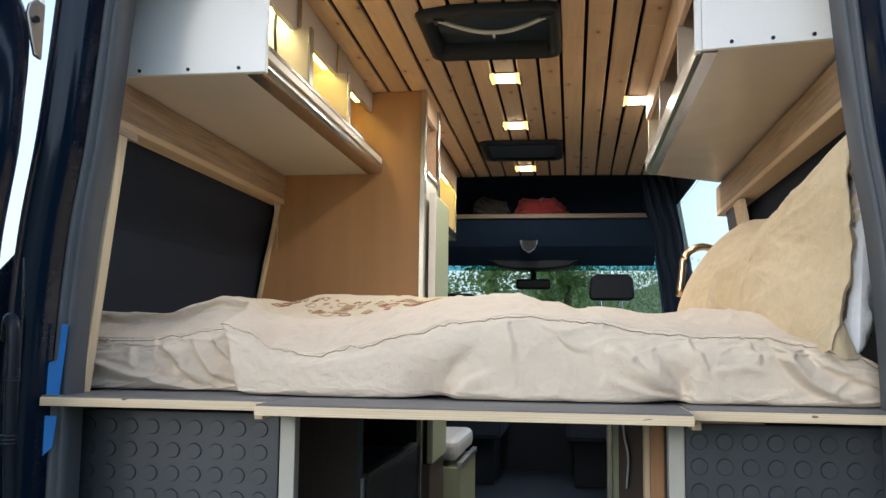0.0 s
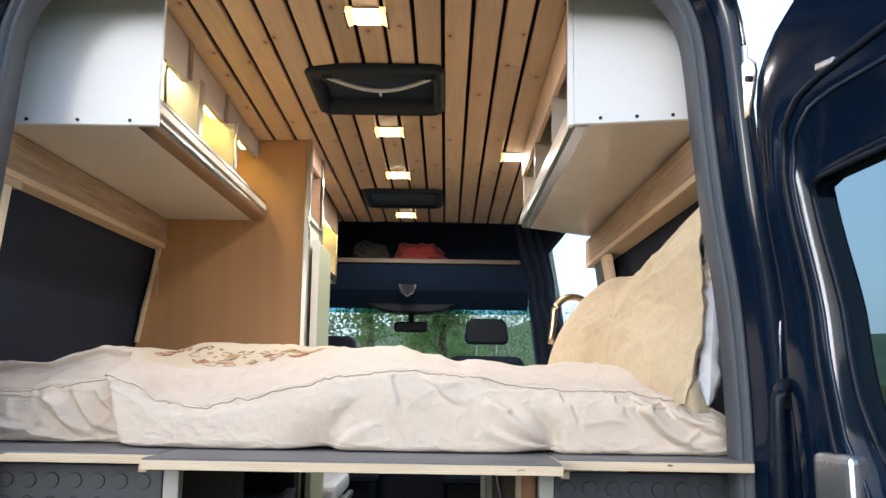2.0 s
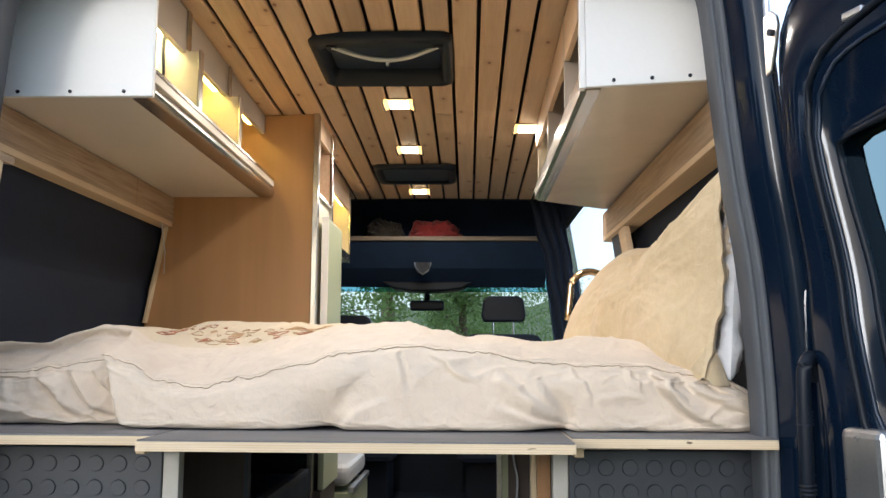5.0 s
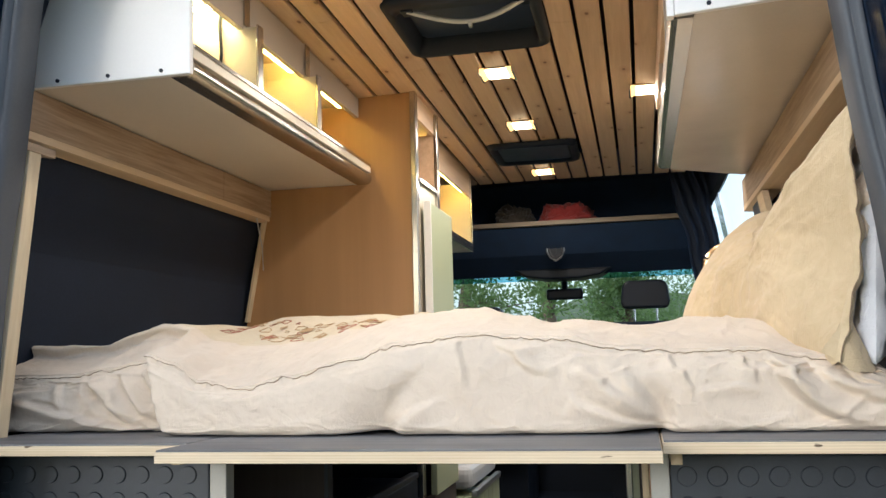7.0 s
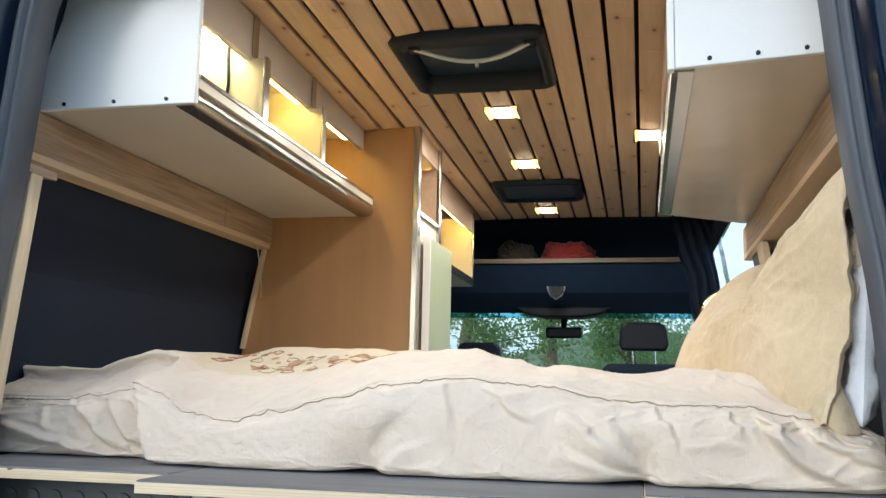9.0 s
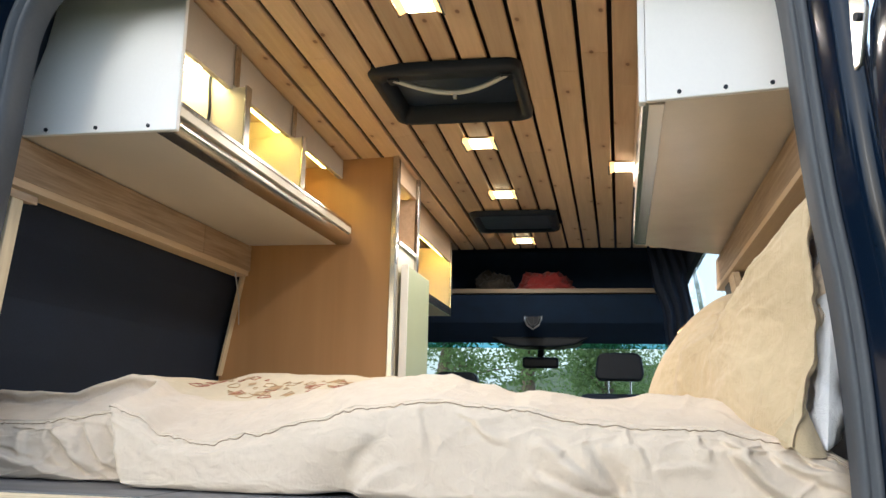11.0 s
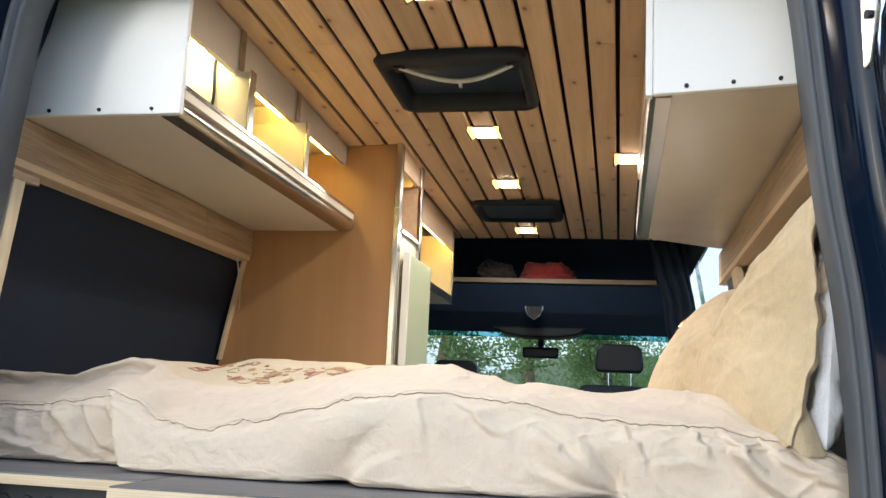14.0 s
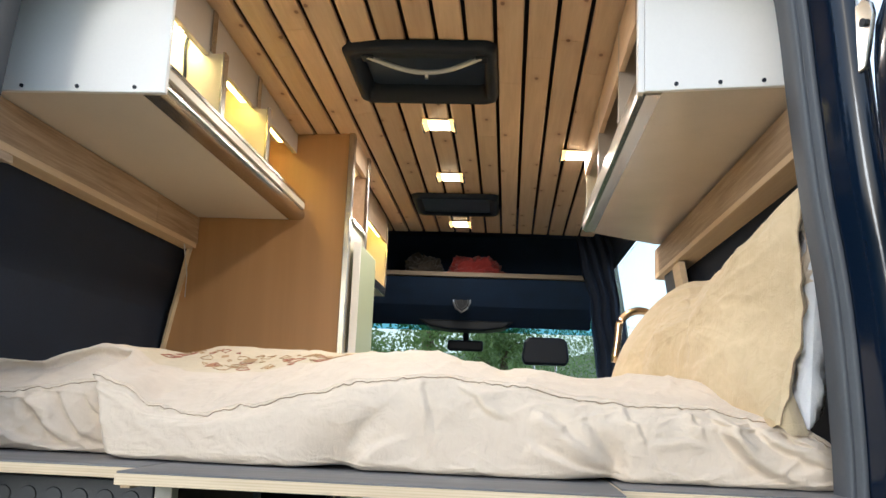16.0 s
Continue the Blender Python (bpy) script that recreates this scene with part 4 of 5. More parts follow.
def tongue_point(u, w):
    """The corner of the case that lies folded on the duvet."""
    a = Vector((0.668, 0.172, 1.486)).lerp(Vector((0.712, 0.165, 1.452)), w)
    b = Vector((0.715, 0.19, 1.545)).lerp(Vector((0.752, 0.20, 1.452)), w)
    return a.lerp(b, u) + Vector((0, -0.012 * math.sin(math.pi * u) * math.sin(math.pi * (0.2 + 0.7 * w)), 0.003 * fbm(u * 5, w * 5, 2)))


part("folded_corner", grid(tongue_point, 24, 20), CANVAS_TAN, pil, "folded corner of the case", smooth=True)
s2 = pillow_surface((0.782, 0.215, 1.83), (0.80, 0.52, 1.82), (0.775, 0.5, 1.48), (0.752, 0.20, 1.462), 0.042, 5.0, 0.018)
bm = grid(s2(1), 40, 60)
grid(s2(-1), 40, 60, bm)
part("filling", bm, PILLOW_WHITE, pil, "white inner pillow", smooth=True)
part("back_of_case", grid(lambda u, w: Vector((0.770, 0.235, 1.475)).lerp(Vector((0.80, 0.235, 1.70)), w) + Vector((0.034 * math.sin(math.pi * (0.1 + 0.8 * w)) * u + 0.004 * math.sin(w * 21 + u * 3), 0.05 * u, 0)), 10, 50), CANVAS, pil, "far side of the case", smooth=True)

# ---------- kitchen side ----------
counter = thing("counter", (0.7, 2.1, 0.7), "kitchen counter with pale top behind the bed", "counter")
part("body", box(0.53, 0.86, 1.60, 2.9, 0.705, 1.53), CREAM, counter)
part("top", box(0.52, 0.87, 1.58, 2.92, 1.531, 1.565, 0.004), SOFFIT, counter)
tap = thing("faucet", (0.78, 1.83, 1.565), "brushed brass gooseneck faucet on the counter", "faucet")
arc = [(0.775, 1.83, 1.567), (0.775, 1.83, 1.76)] + [(0.70 + 0.075 * math.cos(radians(a)), 1.83, 1.76 + 0.075 * math.sin(radians(a))) for a in range(12, 175, 12)] + [(0.624, 1.83, 1.74), (0.612, 1.83, 1.65)]
part("spout", tube(spline(arc, 3), 0.0135, 12), BRASS, tap, smooth=True)
part("base", disc(0.775, 1.83, 1.575, 0.026, 0.018, "z"), BRASS, tap)
pillar = thing("window_pillar", (0.79, 1.75, 1.5), "dark grey pillar beside the side window", "pillar")
part("post", prism([(0.845, 1.57), (0.885, 1.57), (0.81, 2.05), (0.778, 2.05)], "y", 1.66, 1.86, 0.004), RUBBER, pillar)
part("timber", prism([(0.84, 1.57), (0.86, 1.57), (0.795, 1.962), (0.775, 1.962)], "y", 1.50, 1.62, 0.002), LIP, pillar, "raw timber stud")
pane = part("window_pane", prism([(0.93, 1.35), (0.934, 1.35), (0.795, 2.22), (0.791, 2.22)], "y", 2.05, 4.0), GLASS)
tagged(pane, "clear side window pane", "window", kind="structure")
pane.visible_shadow = False

# ---------- cab ----------
cab = thing("cab_headliner", (0, 3.5, 1.95), "dark cab headliner with overhead console", "headliner", kind="structure")
part("panel", prism([(3.30, 2.142), (3.45, 2.01), (3.62, 1.915), (3.78, 1.932), (3.85, 2.05), (3.85, 2.5), (3.80, 2.5), (3.80, 2.142)], "x", -0.85, 0.68), HAZY_HEADLINER, cab)
part("roof_lining", box(-0.85, 0.68, 3.0, 3.9, 2.46, 2.49), HAZY_HEADLINER, cab)
part("console", prism([(-0.27, 1.945), (0.27, 1.945), (0.20, 1.905), (0.10, 1.89), (-0.10, 1.89), (-0.20, 1.905)], "y", 3.56, 3.77, 0.01), BLACK_PLASTIC, cab, "dark overhead console")
shield = [(0, 0.058), (0.03, 0.05), (0.046, 0.03), (0.044, -0.01), (0.03, -0.04), (0, -0.06), (-0.03, -0.04), (-0.044, -0.01), (-0.046, 0.03), (-0.03, 0.05)]
em = thing("emblem", (-0.02, 3.36, 2.03), "grey shield shaped emblem on the dark headliner", "emblem")
part("plate", prism([(-0.02 + x, 2.032 + z) for x, z in shield], "y", 3.418, 3.426, 0.001), BLACK_PLASTIC, em)
part("ring", tube([(-0.02 + 0.72 * x, 3.415, 2.032 + 0.72 * z) for x, z in shield], 0.0035, 6, closed=True), RUBBER, em)
part("rim", tube([(-0.02 + x, 3.419, 2.032 + z) for x, z in shield], 0.0055, 6, closed=True), STEEL, em, "bright metal rim")
part("bar", box(-0.024, -0.016, 3.412, 3.419, 1.998, 2.068), BLACK_PLASTIC, em)

shelf = thing("cab_shelf", (0.1, 3.4, 2.15), "dark timber edged shelf above the cab", "shelf")
part("plank", box(-0.82, 0.675, 3.28, 3.79, 2.146, 2.17, 0.003), SHELF_WOOD, shelf)
red = thing("red_cloth", (0.05, 3.45, 2.17), "crumpled red cloth lying on the shelf", "cloth")


def heap(cx, cy, cz, rx, ry, rz, seed, k=0.3):
    def f(u, v):
        a, b = math.tau * u, 0.5 * math.pi * v
        q = Vector((math.cos(a) * math.cos(b), math.sin(a) * math.cos(b), math.sin(b)))
        r = 1 + k * fbm(q.x * 1.8 + seed, q.y * 1.8, q.z * 1.8) + 0.25 * (ridge(q.x * 3 + seed, q.z * 4, q.y * 3) - 0.3)
        return Vector((cx + rx * q.x * r, cy + ry * q.y * r, cz + rz * q.z * r))
    return grid(f, 60, 26)


part("fold", heap(0.045, 3.42, 2.171, 0.14, 0.09, 0.10, 2.0), RED_CLOTH, red, smooth=True)
grey = thing("dark_bag", (-0.22, 3.45, 2.17), "dim soft brown bag on the shelf", "bag")
part("bag_body", heap(-0.24, 3.5, 2.171, 0.11, 0.1, 0.11, 9.0), DARK_CANVAS, grey, smooth=True)

mir = thing("rear_view_mirror", (-0.01, 3.78, 1.82), "black interior rear view mirror", "mirror")
part("housing", box(-0.112, 0.092, 3.765, 3.80, 1.787, 1.85, 0.014, segments=3), BLACK_PLASTIC, mir)
part("stem", tube([(-0.01, 3.79, 1.84), (-0.01, 3.80, 1.91)], 0.018, 10), BLACK_PLASTIC, mir)


def seat(cx, top):
    st = thing("car_seat", (cx, 3.3, 0.7), "black cab seat with headrest on steel posts", "seat", "cab seats")
    part("backrest", prism([(cx - 0.25, 0.95), (cx + 0.25, 0.95), (cx + 0.25, top - 0.33), (cx + 0.19, top - 0.205), (cx - 0.19, top - 0.205), (cx - 0.25, top - 0.33)], "y", 3.27, 3.40, 0.03), BLACK_LINING, st)
    part("cushion", box(cx - 0.25, cx + 0.25, 3.41, 3.9, 0.95, 1.1, 0.03), BLACK_LINING, st)
    part("base", box(cx - 0.2, cx + 0.2, 3.4, 3.85, 0.705, 0.95), BLACK_PLASTIC, st)
    part("headrest", prism([(cx - 0.108, top - 0.14), (cx + 0.108, top - 0.14), (cx + 0.122, top - 0.11), (cx + 0.11, top - 0.02), (cx + 0.085, top), (cx - 0.085, top), (cx - 0.11, top - 0.02), (cx - 0.122, top - 0.11)], "y", 3.27, 3.36, 0.012), BLACK_PLASTIC, st)
    for s in (-1, 1):
        part("headrest_post", tube([(cx + s * 0.055, 3.315, top - 0.22), (cx + s * 0.055, 3.315, top - 0.135)], 0.006), CHROME, st, "steel headrest post")


seat(0.428, 1.842)
seat(-0.405, 1.735)

ws = thing("windscreen", (0, 4.1, 1.6), "sloping windscreen with blue tint band", "windscreen", kind="structure")
def wy(z):
    return 3.80 + (1.99 - z) * 0.85
for z0, z1, m, nm in ((1.05, 1.905, GLASS_GREEN, "pane"), (1.906, 1.99, BAND, "tint_band")):
    fresh = bmesh.new()
    fresh.faces.new([fresh.verts.new(v) for v in ((-0.86, wy(z0), z0), (0.86, wy(z0), z0), (0.80, wy(z1), z1), (-0.80, wy(z1), z1))])
    g = part(nm, fresh, m, ws)
    g.visible_shadow = False
for s in (-1, 1):
    part("pillar", prism([(s * 0.72, 1.99), (s * 0.90, 1.99), (s * 0.97, 1.0), (s * 0.84, 1.0)], "y", 3.80, 4.0), HAZY_HEADLINER, ws)
part("dashboard", prism([(4.0, 0.7), (4.7, 0.7), (4.7, 1.2), (4.2, 1.22), (4.0, 1.1)], "x", -0.93, 0.93), BLACK_PLASTIC, ws)

curtain = thing("side_curtain", (0.8, 3.15, 1.4), "dark folded curtain beside the cab", "curtain")


def drape_point(u, v):
    edge = lerp_table([(0, 0.90), (0.45, 0.84), (0.64, 0.797), (0.82, 0.752), (1, 0.705)], v)
    fold = 0.5 + 0.5 * math.sin(u * 22 + 1.5 * math.sin(4 * v))
    return Vector((edge - 0.16 * u + 0.006 * math.sin(v * 17 + 3 * u), 3.15 + 0.022 * fold + 0.006 * fbm(u * 5, v * 6, 3), 1.166 + 1.29 * v))


part("drape", grid(drape_point, 60, 40), BLACK_LINING, curtain, smooth=True)
curtain2 = thing("side_curtain", (-0.77, 3.3, 1.4), "dark folded curtain beside the cab", "curtain")
part("drape", grid(lambda u, v: Vector((-0.90 + 0.25 * u, 3.22 + 0.02 * math.sin(u * 24 + 2 * v), 1.2 + 1.22 * v)), 40, 20), BLACK_LINING, curtain2, smooth=True)

# ---------- storage below the bed ----------
st1 = thing("storage_box", (-0.5, 0.66, 0.7), "brown storage cabinet in a tone darkened for the shade below the bed", "cabinet")
part("front_panel", box(-0.60, -0.318, 0.66, 0.675, 0.705, 1.305, 0.001), SHADED_WOOD, st1)
part("edge", box(-0.3175, -0.308, 0.658, 0.69, 0.705, 1.305, 0.001), RUBBER, st1, "grey metal edge")
part("bracket", box(-0.307, -0.30, 0.662, 0.68, 1.04, 1.13, 0.001), STEEL, st1, "small metal latch")
st2 = thing("dark_chest", (-0.6, 1.05, 0.7), "dark glossy chest with a grey top edge", "chest")
part("body", box(-0.9, -0.297, 0.70, 1.44, 0.705, 1.12, 0.004), SMOKED, st2)
part("top_edge", box(-0.322, -0.293, 0.70, 1.44, 1.121, 1.137, 0.003), RUBBER, st2, "grey rounded top edge")
bench = thing("bench_seat", (-0.5, 2.2, 0.7), "pale green slatted bench with a white vinyl cushion", "bench")
front = part("bench_front", box(-0.8, -0.223, 1.95, 2.5, 0.705, 0.985, 0.003), GREEN, bench)
for k in range(6):
    y = 1.952 + k * 0.0915
    part("slat", box(-0.2225, -0.212, y, y + 0.086, 0.72, 0.985, 0.002), GREEN, front)
part("top_rail", box(-0.226, -0.205, 1.95, 2.5, 0.9855, 1.006, 0.002), STEEL, bench, "metal top rail")
part("cushion", box(-0.8, -0.222, 1.95, 2.5, 1.0065, 1.093, 0.03, segments=3), CUSHION, bench, "white vinyl cushion")
post = thing("timber_post", (0.41, 0.61, 0.7), "raw orange timber post below the platform", "post")
part("stud", box(0.4005, 0.433, 0.60, 0.64, 0.705, 1.31, 0.002), STUD_WOOD, post)
part("facing", box(0.386, 0.400, 0.60, 0.64, 0.705, 1.31, 0.002), PLY_Z, post)
st3 = thing("narrow_cabinet", (0.36, 1.5, 0.7), "narrow metal edged cabinet end below the bed", "cabinet")
part("edge", box(0.333, 0.352, 1.50, 1.53, 0.705, 1.30, 0.002), ALU, st3, "aluminium corner edge")
part("panel", box(0.3525, 0.372, 1.505, 1.53, 0.705, 1.30), GREEN, st3)
part("side", box(0.3725, 0.53, 1.51, 1.53, 0.705, 1.30), SHADED_WOOD, st3)
rag = thing("hanging_cord", (0.40, 1.49, 1.0), "thin pale cord hanging below the bed", "cord")
part("cord", tube(spline([(0.384, 1.495, 1.30), (0.388, 1.49, 1.18), (0.402, 1.49, 1.10), (0.396, 1.495, 1.00)], 5), 0.004, 6), CUSHION, rag)

# ---------- rear doors ----------
DOOR_OUT = [(0.0, 0.75), (0.0, 2.08), (0.02, 2.12), (0.055, 2.16), (0.15, 2.23), (0.26, 2.30), (0.38, 2.34), (0.84, 2.36), (0.84, 0.75)]
DOOR_WIN = [(0.142, 1.49), (0.127, 1.64), (0.113, 1.75), (0.102, 1.872), (0.275, 1.894), (0.74, 1.93), (0.78, 1.81), (0.78, 1.40), (0.74, 1.33), (0.26, 1.325), (0.195, 1.36), (0.162, 1.42)]
DOOR_REC = [(0.12, 1.42), (0.105, 1.6), (0.092, 1.75), (0.082, 1.88), (0.092, 1.95), (0.125, 1.99), (0.18, 2.01), (0.76, 2.09), (0.815, 2.03), (0.815, 1.38), (0.76, 1.27), (0.25, 1.27), (0.16, 1.32)]


def hinge_x(z):
    """The hinge edge leans with the body, then stands upright near the roof."""
    return lerp_table([(0.75, 0.856), (1.3, 0.848), (1.6, 0.827), (1.9, 0.797), (2.0, 0.792), (2.35, 0.786)], z)


def by_angle(poly, count=96, c=(0.42, 1.62)):
    """The outline of a star-shaped polygon at even angles round a point."""
    out = []
    for k in range(count):
        a = math.tau * k / count
        dx, dz = math.cos(a), math.sin(a)
        best = None
        for (x0, z0), (x1, z1) in zip(poly, poly[1:] + poly[:1]):
            ex, ez = x1 - x0, z1 - z0
            den = dx * ez - dz * ex
            if abs(den) < 1e-9:
                continue
            t = ((x0 - c[0]) * ez - (z0 - c[1]) * ex) / den
            s = ((x0 - c[0]) * dz - (z0 - c[1]) * dx) / den
            if t > 0 and -1e-6 <= s <= 1 + 1e-6 and (best is None or t < best):
                best = t
        out.append((c[0] + dx * best, c[1] + dz * best))
    return out


def rear_door(sign, angle, label, shift=0.0):
    ca, sa = math.cos(radians(angle)), math.sin(radians(angle))
    def put(s, y, z):
        """A point s from the hinge edge, y out of the inner face."""
        return Vector((sign * (hinge_x(z) + shift - s * ca - y * sa), -0.02 - s * sa + y * ca, z))
    def put_all(bm, s, y, z):
        for v in bm.verts:
            v.co = put(s + v.co.x, y + v.co.y, z + v.co.z)
        return bm
    d = thing("rear_door", (sign * 0.875, -0.03, 0.75), label, "van door", "rear doors")
    o, w, r = by_angle(DOOR_OUT), by_angle(DOOR_WIN), by_angle(DOOR_REC)
    def mixed(p, q, k):
        return [(a[0] + (b[0] - a[0]) * k, a[1] + (b[1] - a[1]) * k) for a, b in zip(p, q)]
    loops = [(w, -0.075), (w, -0.07), (mixed(w, o, 0.2), -0.085), (o, -0.06), (o, -0.005), (mixed(o, r, 0.08), 0.004), (mixed(o, r, 0.2), 0.007), (mixed(o, r, 0.62), 0.006), (mixed(o, r, 0.74), 0.0), (mixed(o, r, 0.92), 0.0), (r, -0.006), (mixed(r, w, 0.2), -0.018), (mixed(r, w, 0.85), -0.02), (w, -0.024), (w, -0.075)]
    bm = bmesh.new()
    rows = [[bm.verts.new(put(x, y, z)) for x, z in lp] for lp, y in loops]
    for a, b in zip(rows, rows[1:]):
        for i in range(len(a)):
            j = (i + 1) % len(a)
            bm.faces.new((a[i], a[j], b[j], b[i]))
    part("shell", bm, PAINT, d, smooth=True)
    bm = bmesh.new()
    bm.faces.new([bm.verts.new(put(x, -0.034, z)) for x, z in w])
    g = part("window", bm, GLASS_TINT, d, "tinted window glass")
    g.visible_shadow = False
    bm = tube([put(x, -0.024, z) for x, z in w], 0.006, 6, closed=True)
    part("window_seal", bm, BLACK_PLASTIC, d, smooth=True)
    part("door_seal", tube([put(x, 0.004, z) for x, z in mixed(o, r, 0.83)], 0.0065, 8, closed=True), BLACK_PLASTIC, d, "black rubber door seal", smooth=True)
    part("trim_edge", tube([put(x, -0.004, z) for x, z in r], 0.004, 6, closed=True), SMOKED, d, smooth=True)
    for z in (2.085, 1.12):
        leaf = [(-0.012, -0.075), (0.004, -0.07), (0.016, -0.03), (0.026, 0.01), (0.022, 0.03), (0.008, 0.042), (-0.012, 0.035)]
        bm = put_all(prism([(a, b) for a, b in leaf], "y", 0.006, 0.014, 0.002), 0.0, 0.004, z)
        h = part("hinge", bm, ALU, d, "bright metal hinge bracket")
        part("pin", put_all(tube([(0, 0, -0.012), (0, 0, 0.05)], 0.006, 10), -0.006, 0.012, z + 0.02), STEEL, h)
        part("bolt", put_all(disc(0, 0, 0, 0.007, 0.006, "y", 12), 0.008, 0.02, z), BLACK_PLASTIC, h)
    part("catch", put_all(box(-0.022, 0.022, -0.004, 0.006, -0.007, 0.007, 0.003), 0.19, 0.004, 2.055), STEEL, d, "metal door catch")
    part("stay_cover", put_all(box(-0.045, 0.05, -0.03, 0.02, -0.2, 0.0, 0.015, segments=3), 0.10, 0.0, 1.395), STEEL, d, "bright metal door stay")
    return d


rear_door(1, 110, "dark blue rear van door standing open with tinted window")
rear_door(-1, 112, "dark blue rear van door standing wide open", 0.028)
for s in (1, -1):
    c = thing("cable_conduit", (s * 0.84, -0.03, 1.4), "black ribbed rubber cable conduit at the door hinge", "conduit", "door conduits")
    path = spline([(s * 0.816, 0.0, 1.1), (s * 0.809, -0.03, 1.3), (s * 0.806, -0.04, 1.46), (s * 0.814, -0.035, 1.50), (s * 0.831, -0.02, 1.505), (s * 0.846, 0.0, 1.47)], 8)
    part("hose", tube(path, 0.0125, 12), BLACK_PLASTIC, c, smooth=True)
    for z in (1.395, 1.402, 1.409, 1.416, 1.28, 1.287, 1.294):
        part("rib", disc(s * 0.8075, -0.036, z, 0.015, 0.003, "z", 16), BLACK_PLASTIC, c)

wire = thing("bungee_cord", (-0.80, 1.44, 1.97), "thin pale cord hanging from the beam", "cord")
part("cord", tube([(-0.806, 1.38, 1.972), (-0.80, 1.42, 1.86), (-0.815, 1.462, 1.79)], 0.0022, 6), STEEL, wire)

# ---------- outdoors ----------
def turf(name, stops, scale):
    m = Nodes(name, 0.95)
    a, b = m.noise(scale, 6), m.noise(scale * 14, 4)
    m.color(m.ramp(m.math("ADD", m.math("MULTIPLY", a, 0.65), m.math("MULTIPLY", b, 0.35)), stops))
    m.bump(b, 0.5, 0.05)
    return m.mat


GRASS = turf("meadow", [(0.3, (0.06, 0.07, 0.03)), (0.55, (0.12, 0.13, 0.058)), (0.75, (0.21, 0.19, 0.11))], 0.25)
HILL = turf("hill_scrub", [(0.3, (0.06, 0.085, 0.035)), (0.55, (0.11, 0.125, 0.055)), (0.75, (0.17, 0.15, 0.09))], 0.02)
LEAF = turf("leaves", [(0.3, (0.09, 0.14, 0.05)), (0.6, (0.15, 0.21, 0.08)), (0.8, (0.22, 0.29, 0.13))], 0.8)
leaf_tree = LEAF.node_tree
trans = leaf_tree.nodes.new("ShaderNodeBsdfTranslucent")
trans.inputs["Color"].default_value = (0.30, 0.40, 0.14, 1)
blend = leaf_tree.nodes.new("ShaderNodeMixShader")
blend.inputs[0].default_value = 0.5
leaf_out = leaf_tree.nodes["Material Output"]
leaf_tree.links.new(leaf_tree.nodes["Principled BSDF"].outputs[0], blend.inputs[1])
leaf_tree.links.new(trans.outputs[0], blend.inputs[2])
leaf_tree.links.new(blend.outputs[0], leaf_out.inputs["Surface"])


def land(u, v):
    r = 2.0 + 3000 * v ** 3
    a = math.tau * u
    x, y = r * math.cos(a), r * math.sin(a)
    return Vector((x, y, 0.25 * fbm(x * 0.03, y * 0.03, 2) * min(1, r / 30)))


bm = grid(land, 90, 40)
bmesh.ops.remove_doubles(bm, verts=bm.verts, dist=0.0005)
bmesh.ops.holes_fill(bm, edges=[e for e in bm.edges if e.is_boundary], sides=200)
tagged(part("ground", bm, GRASS, smooth=True), "rough grassy meadow around the van", "ground", kind="structure")


def ridge_line(u, v):
    a = math.tau * u
    r = 500 + 500 * v
    h = 40 + 26 * fbm(math.cos(a) * 2.2 + 4, math.sin(a) * 2.2, 1.0) + 9 * fbm(math.cos(a) * 12, math.sin(a) * 12, 1.0)
    side = math.degrees(a)
    h *= lerp_table([(0, 1.0), (85, 0.95), (93, 0.75), (98, 0.25), (150, 0.3), (200, 0.9), (360, 1.0)], side)
    return Vector((r * math.cos(a), r * math.sin(a), -2 + (h + 10) * math.sin(min(1.0, v * 1.1) * math.pi * 0.5) + 5 * v * fbm(math.cos(a) * 30, math.sin(a) * 30, v * 6)))


tagged(part("hills", grid(ridge_line, 260, 14), HILL, smooth=True), "low brown and green hills along the horizon", "hills", kind="structure")


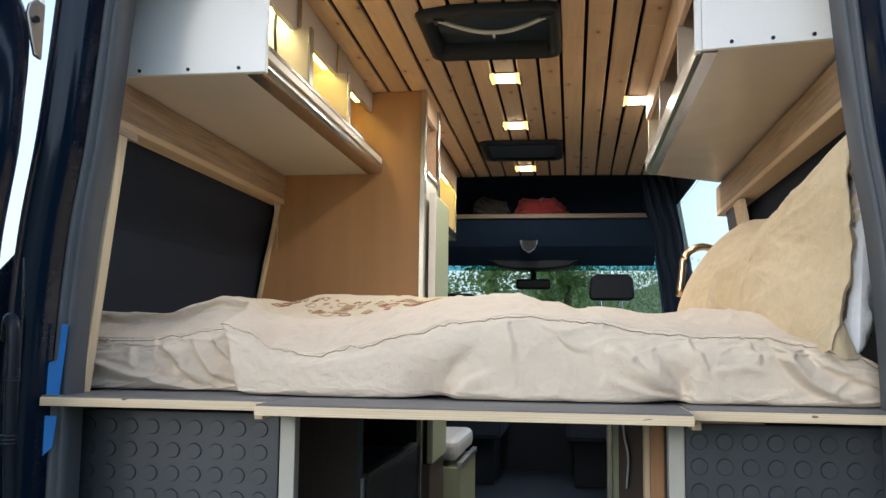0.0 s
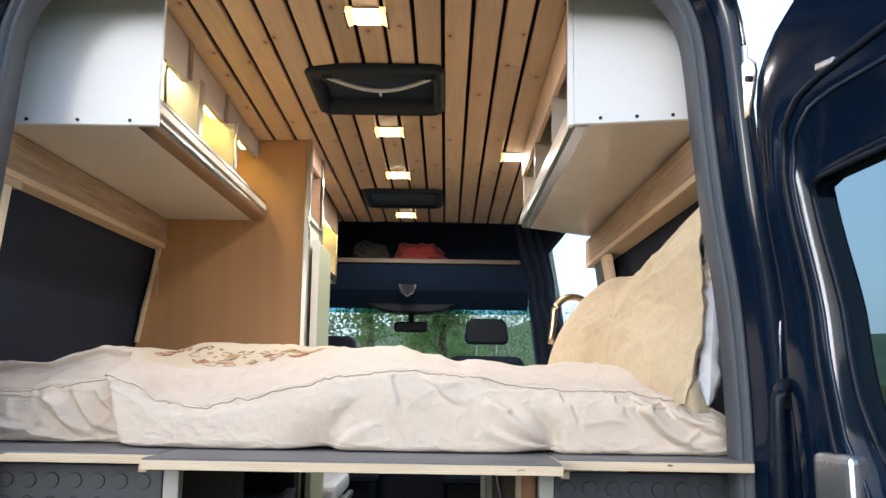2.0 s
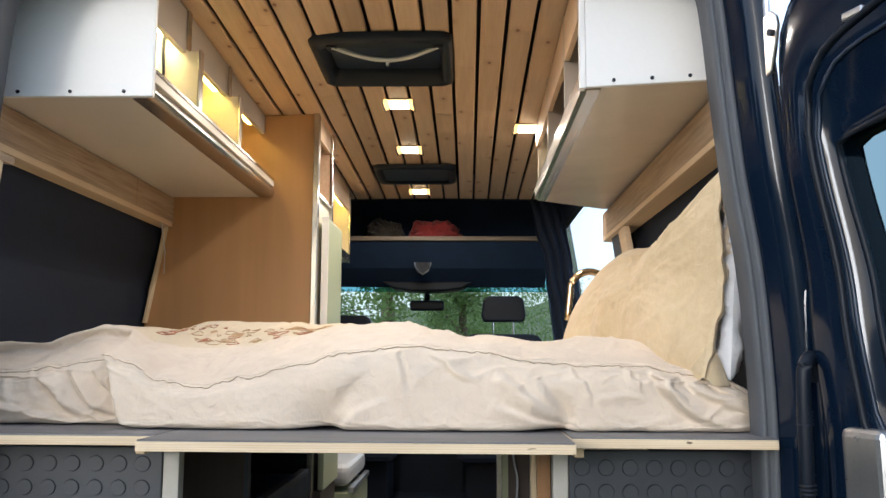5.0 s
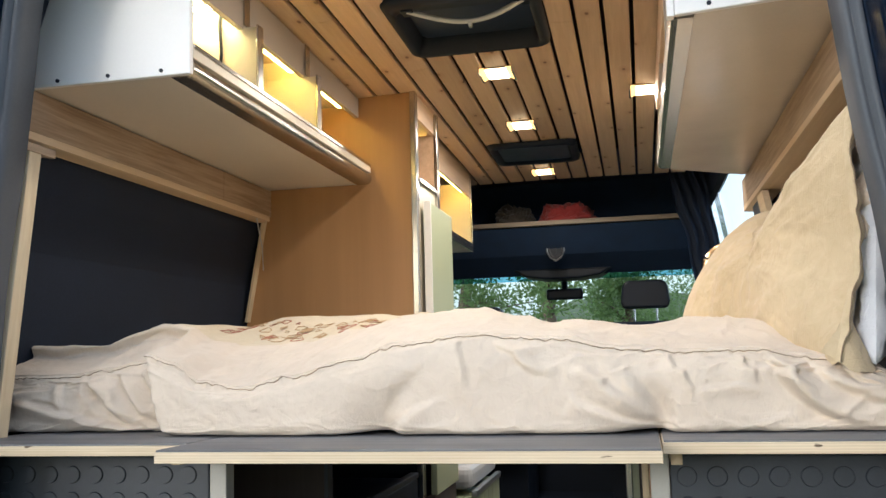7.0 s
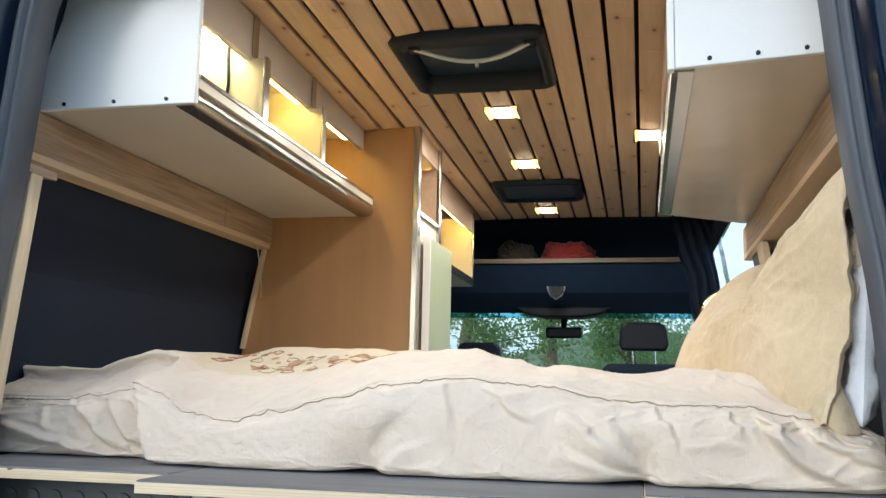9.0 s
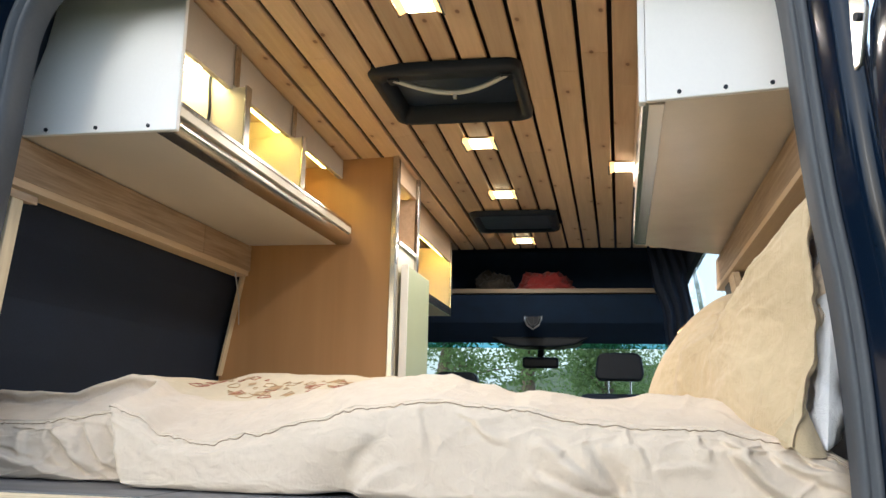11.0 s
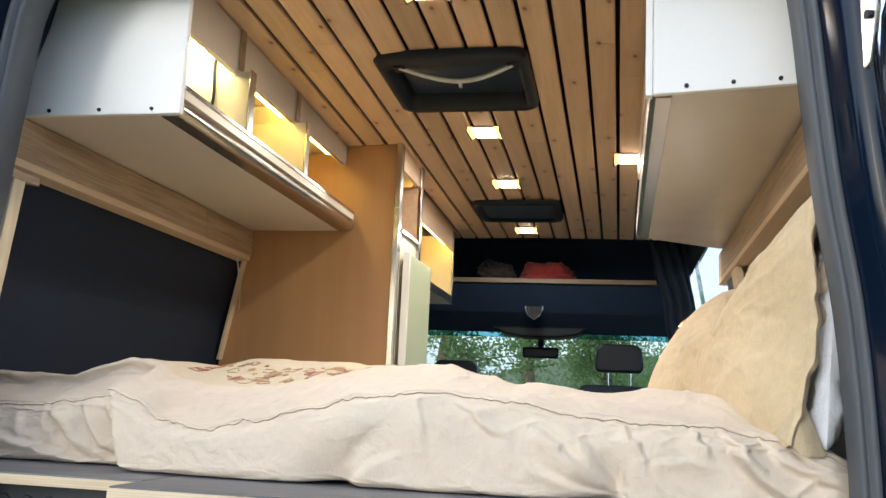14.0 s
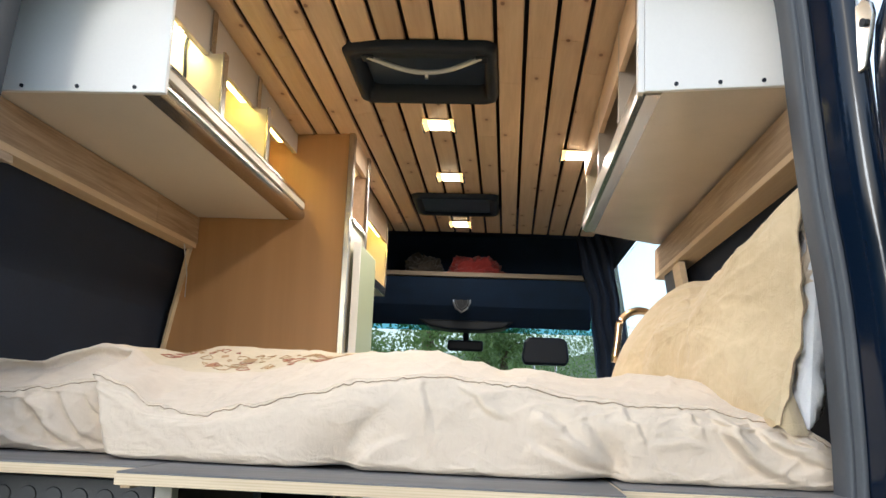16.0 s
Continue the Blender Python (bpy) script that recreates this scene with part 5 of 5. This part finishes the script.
def tree(x, y, height, spread, seed, leaves, low=0.22):
    rt = random.Random(seed)
    t = thing("tree", (x, y, 0), "leafy green roadside tree with grey trunk", "tree", "trees ahead of the van")
    lean = Vector((rt.uniform(-0.06, 0.06), rt.uniform(-0.06, 0.06), 1))
    trunk = [Vector((x, y, -0.1)) + lean * height * k / 6 + Vector((rt.uniform(-0.1, 0.1), rt.uniform(-0.1, 0.1), 0)) * k / 3 for k in range(7)]
    bm = tube(trunk, [0.055 * height * 0.6 * (1 - 0.13 * k) for k in range(7)], 10)
    tips = []
    for i in range(13):
        k = rt.uniform(low, 0.95)
        s = trunk[0].lerp(trunk[-1], k)
        a = rt.uniform(0, math.tau)
        e = s + Vector((math.cos(a), math.sin(a), rt.uniform(0.1, 0.75))) * spread * rt.uniform(0.5, 1.0) * (1.15 - 0.5 * k)
        mid = (s + e) / 2 + Vector((0, 0, rt.uniform(0.0, 0.3)))
        limb = spline([s, mid, e], 4)
        tube(limb, [0.045 * (1 - 0.85 * j / (len(limb) - 1)) * height / 6 for j in range(len(limb))], 6, bm)
        tips += [mid, e, e.lerp(mid, 0.5)]
    part("trunk", bm, BARK, t, smooth=True)
    verts, faces = [], []
    for _ in range(leaves):
        c = rt.choice(tips) + Vector((rt.gauss(0, 0.34), rt.gauss(0, 0.34), rt.gauss(-0.08, 0.34))) * spread * 0.42
        d1 = Vector((rt.gauss(0, 1), rt.gauss(0, 1), rt.gauss(0, 0.8))).normalized()
        d2 = d1.cross(Vector((rt.gauss(0, 1), rt.gauss(0, 1), rt.gauss(0, 1)))).normalized()
        l, w = rt.uniform(0.05, 0.10), rt.uniform(0.022, 0.042)
        n0 = len(verts)
        verts += [c - d1 * l, c + d2 * w, c + d1 * l, c - d2 * w]
        faces.append((n0, n0 + 1, n0 + 2, n0 + 3))
    me = bpy.data.meshes.new("crown")
    me.from_pydata(verts, [], faces)
    me.materials.append(LEAF)
    ob = new("crown", me)
    ob.parent = t
    ob.matrix_parent_inverse = Matrix.Translation((-x, -y, 0))
    tagged(ob, kind="stuff")


tree(-1.5, 19, 6.5, 2.4, 3, 9000, 0.3)
tree(-4.6, 24, 7.5, 2.4, 5, 8000, 0.3)
tree(0.2, 27, 6.0, 2.2, 7, 7000, 0.25)
tree(-8.5, 34, 8.0, 3.2, 13, 9000, 0.2)


def bush(x, y, r, seed):
    rt = random.Random(seed)
    b = thing("bush", (x, y, 0), "dense green roadside bush", "bush", "bushes ahead of the van")
    verts, faces = [], []
    for _ in range(min(22000, int(2400 * r * r))):
        q = Vector((rt.gauss(0, 1), rt.gauss(0, 1), rt.gauss(0, 1))).normalized()
        q.z = abs(q.z)
        k = rt.uniform(0.72, 1.02) * (1 + 0.3 * fbm(q.x * 2 + seed, q.y * 2, q.z * 2))
        c = Vector((x + q.x * r * 1.5 * k, y + q.y * r * k, q.z * r * 1.05 * k))
        d1 = Vector((rt.gauss(0, 1), rt.gauss(0, 1), rt.gauss(0, 1))).normalized()
        d2 = d1.cross(q).normalized()
        l, w = rt.uniform(0.045, 0.085), rt.uniform(0.022, 0.04)
        n0 = len(verts)
        verts += [c - d1 * l, c + d2 * w, c + d1 * l, c - d2 * w]
        faces.append((n0, n0 + 1, n0 + 2, n0 + 3))
    me = bpy.data.meshes.new("foliage")
    me.from_pydata(verts, [], faces)
    me.materials.append(LEAF)
    ob = new("foliage", me)
    ob.parent = b
    ob.matrix_parent_inverse = Matrix.Translation((-x, -y, 0))
    tagged(ob, kind="stuff")


for i, (x, y, r) in enumerate(((-0.6, 30, 2.1), (3.9, 33, 4.3))):
    bush(x, y, r, 20 + i)
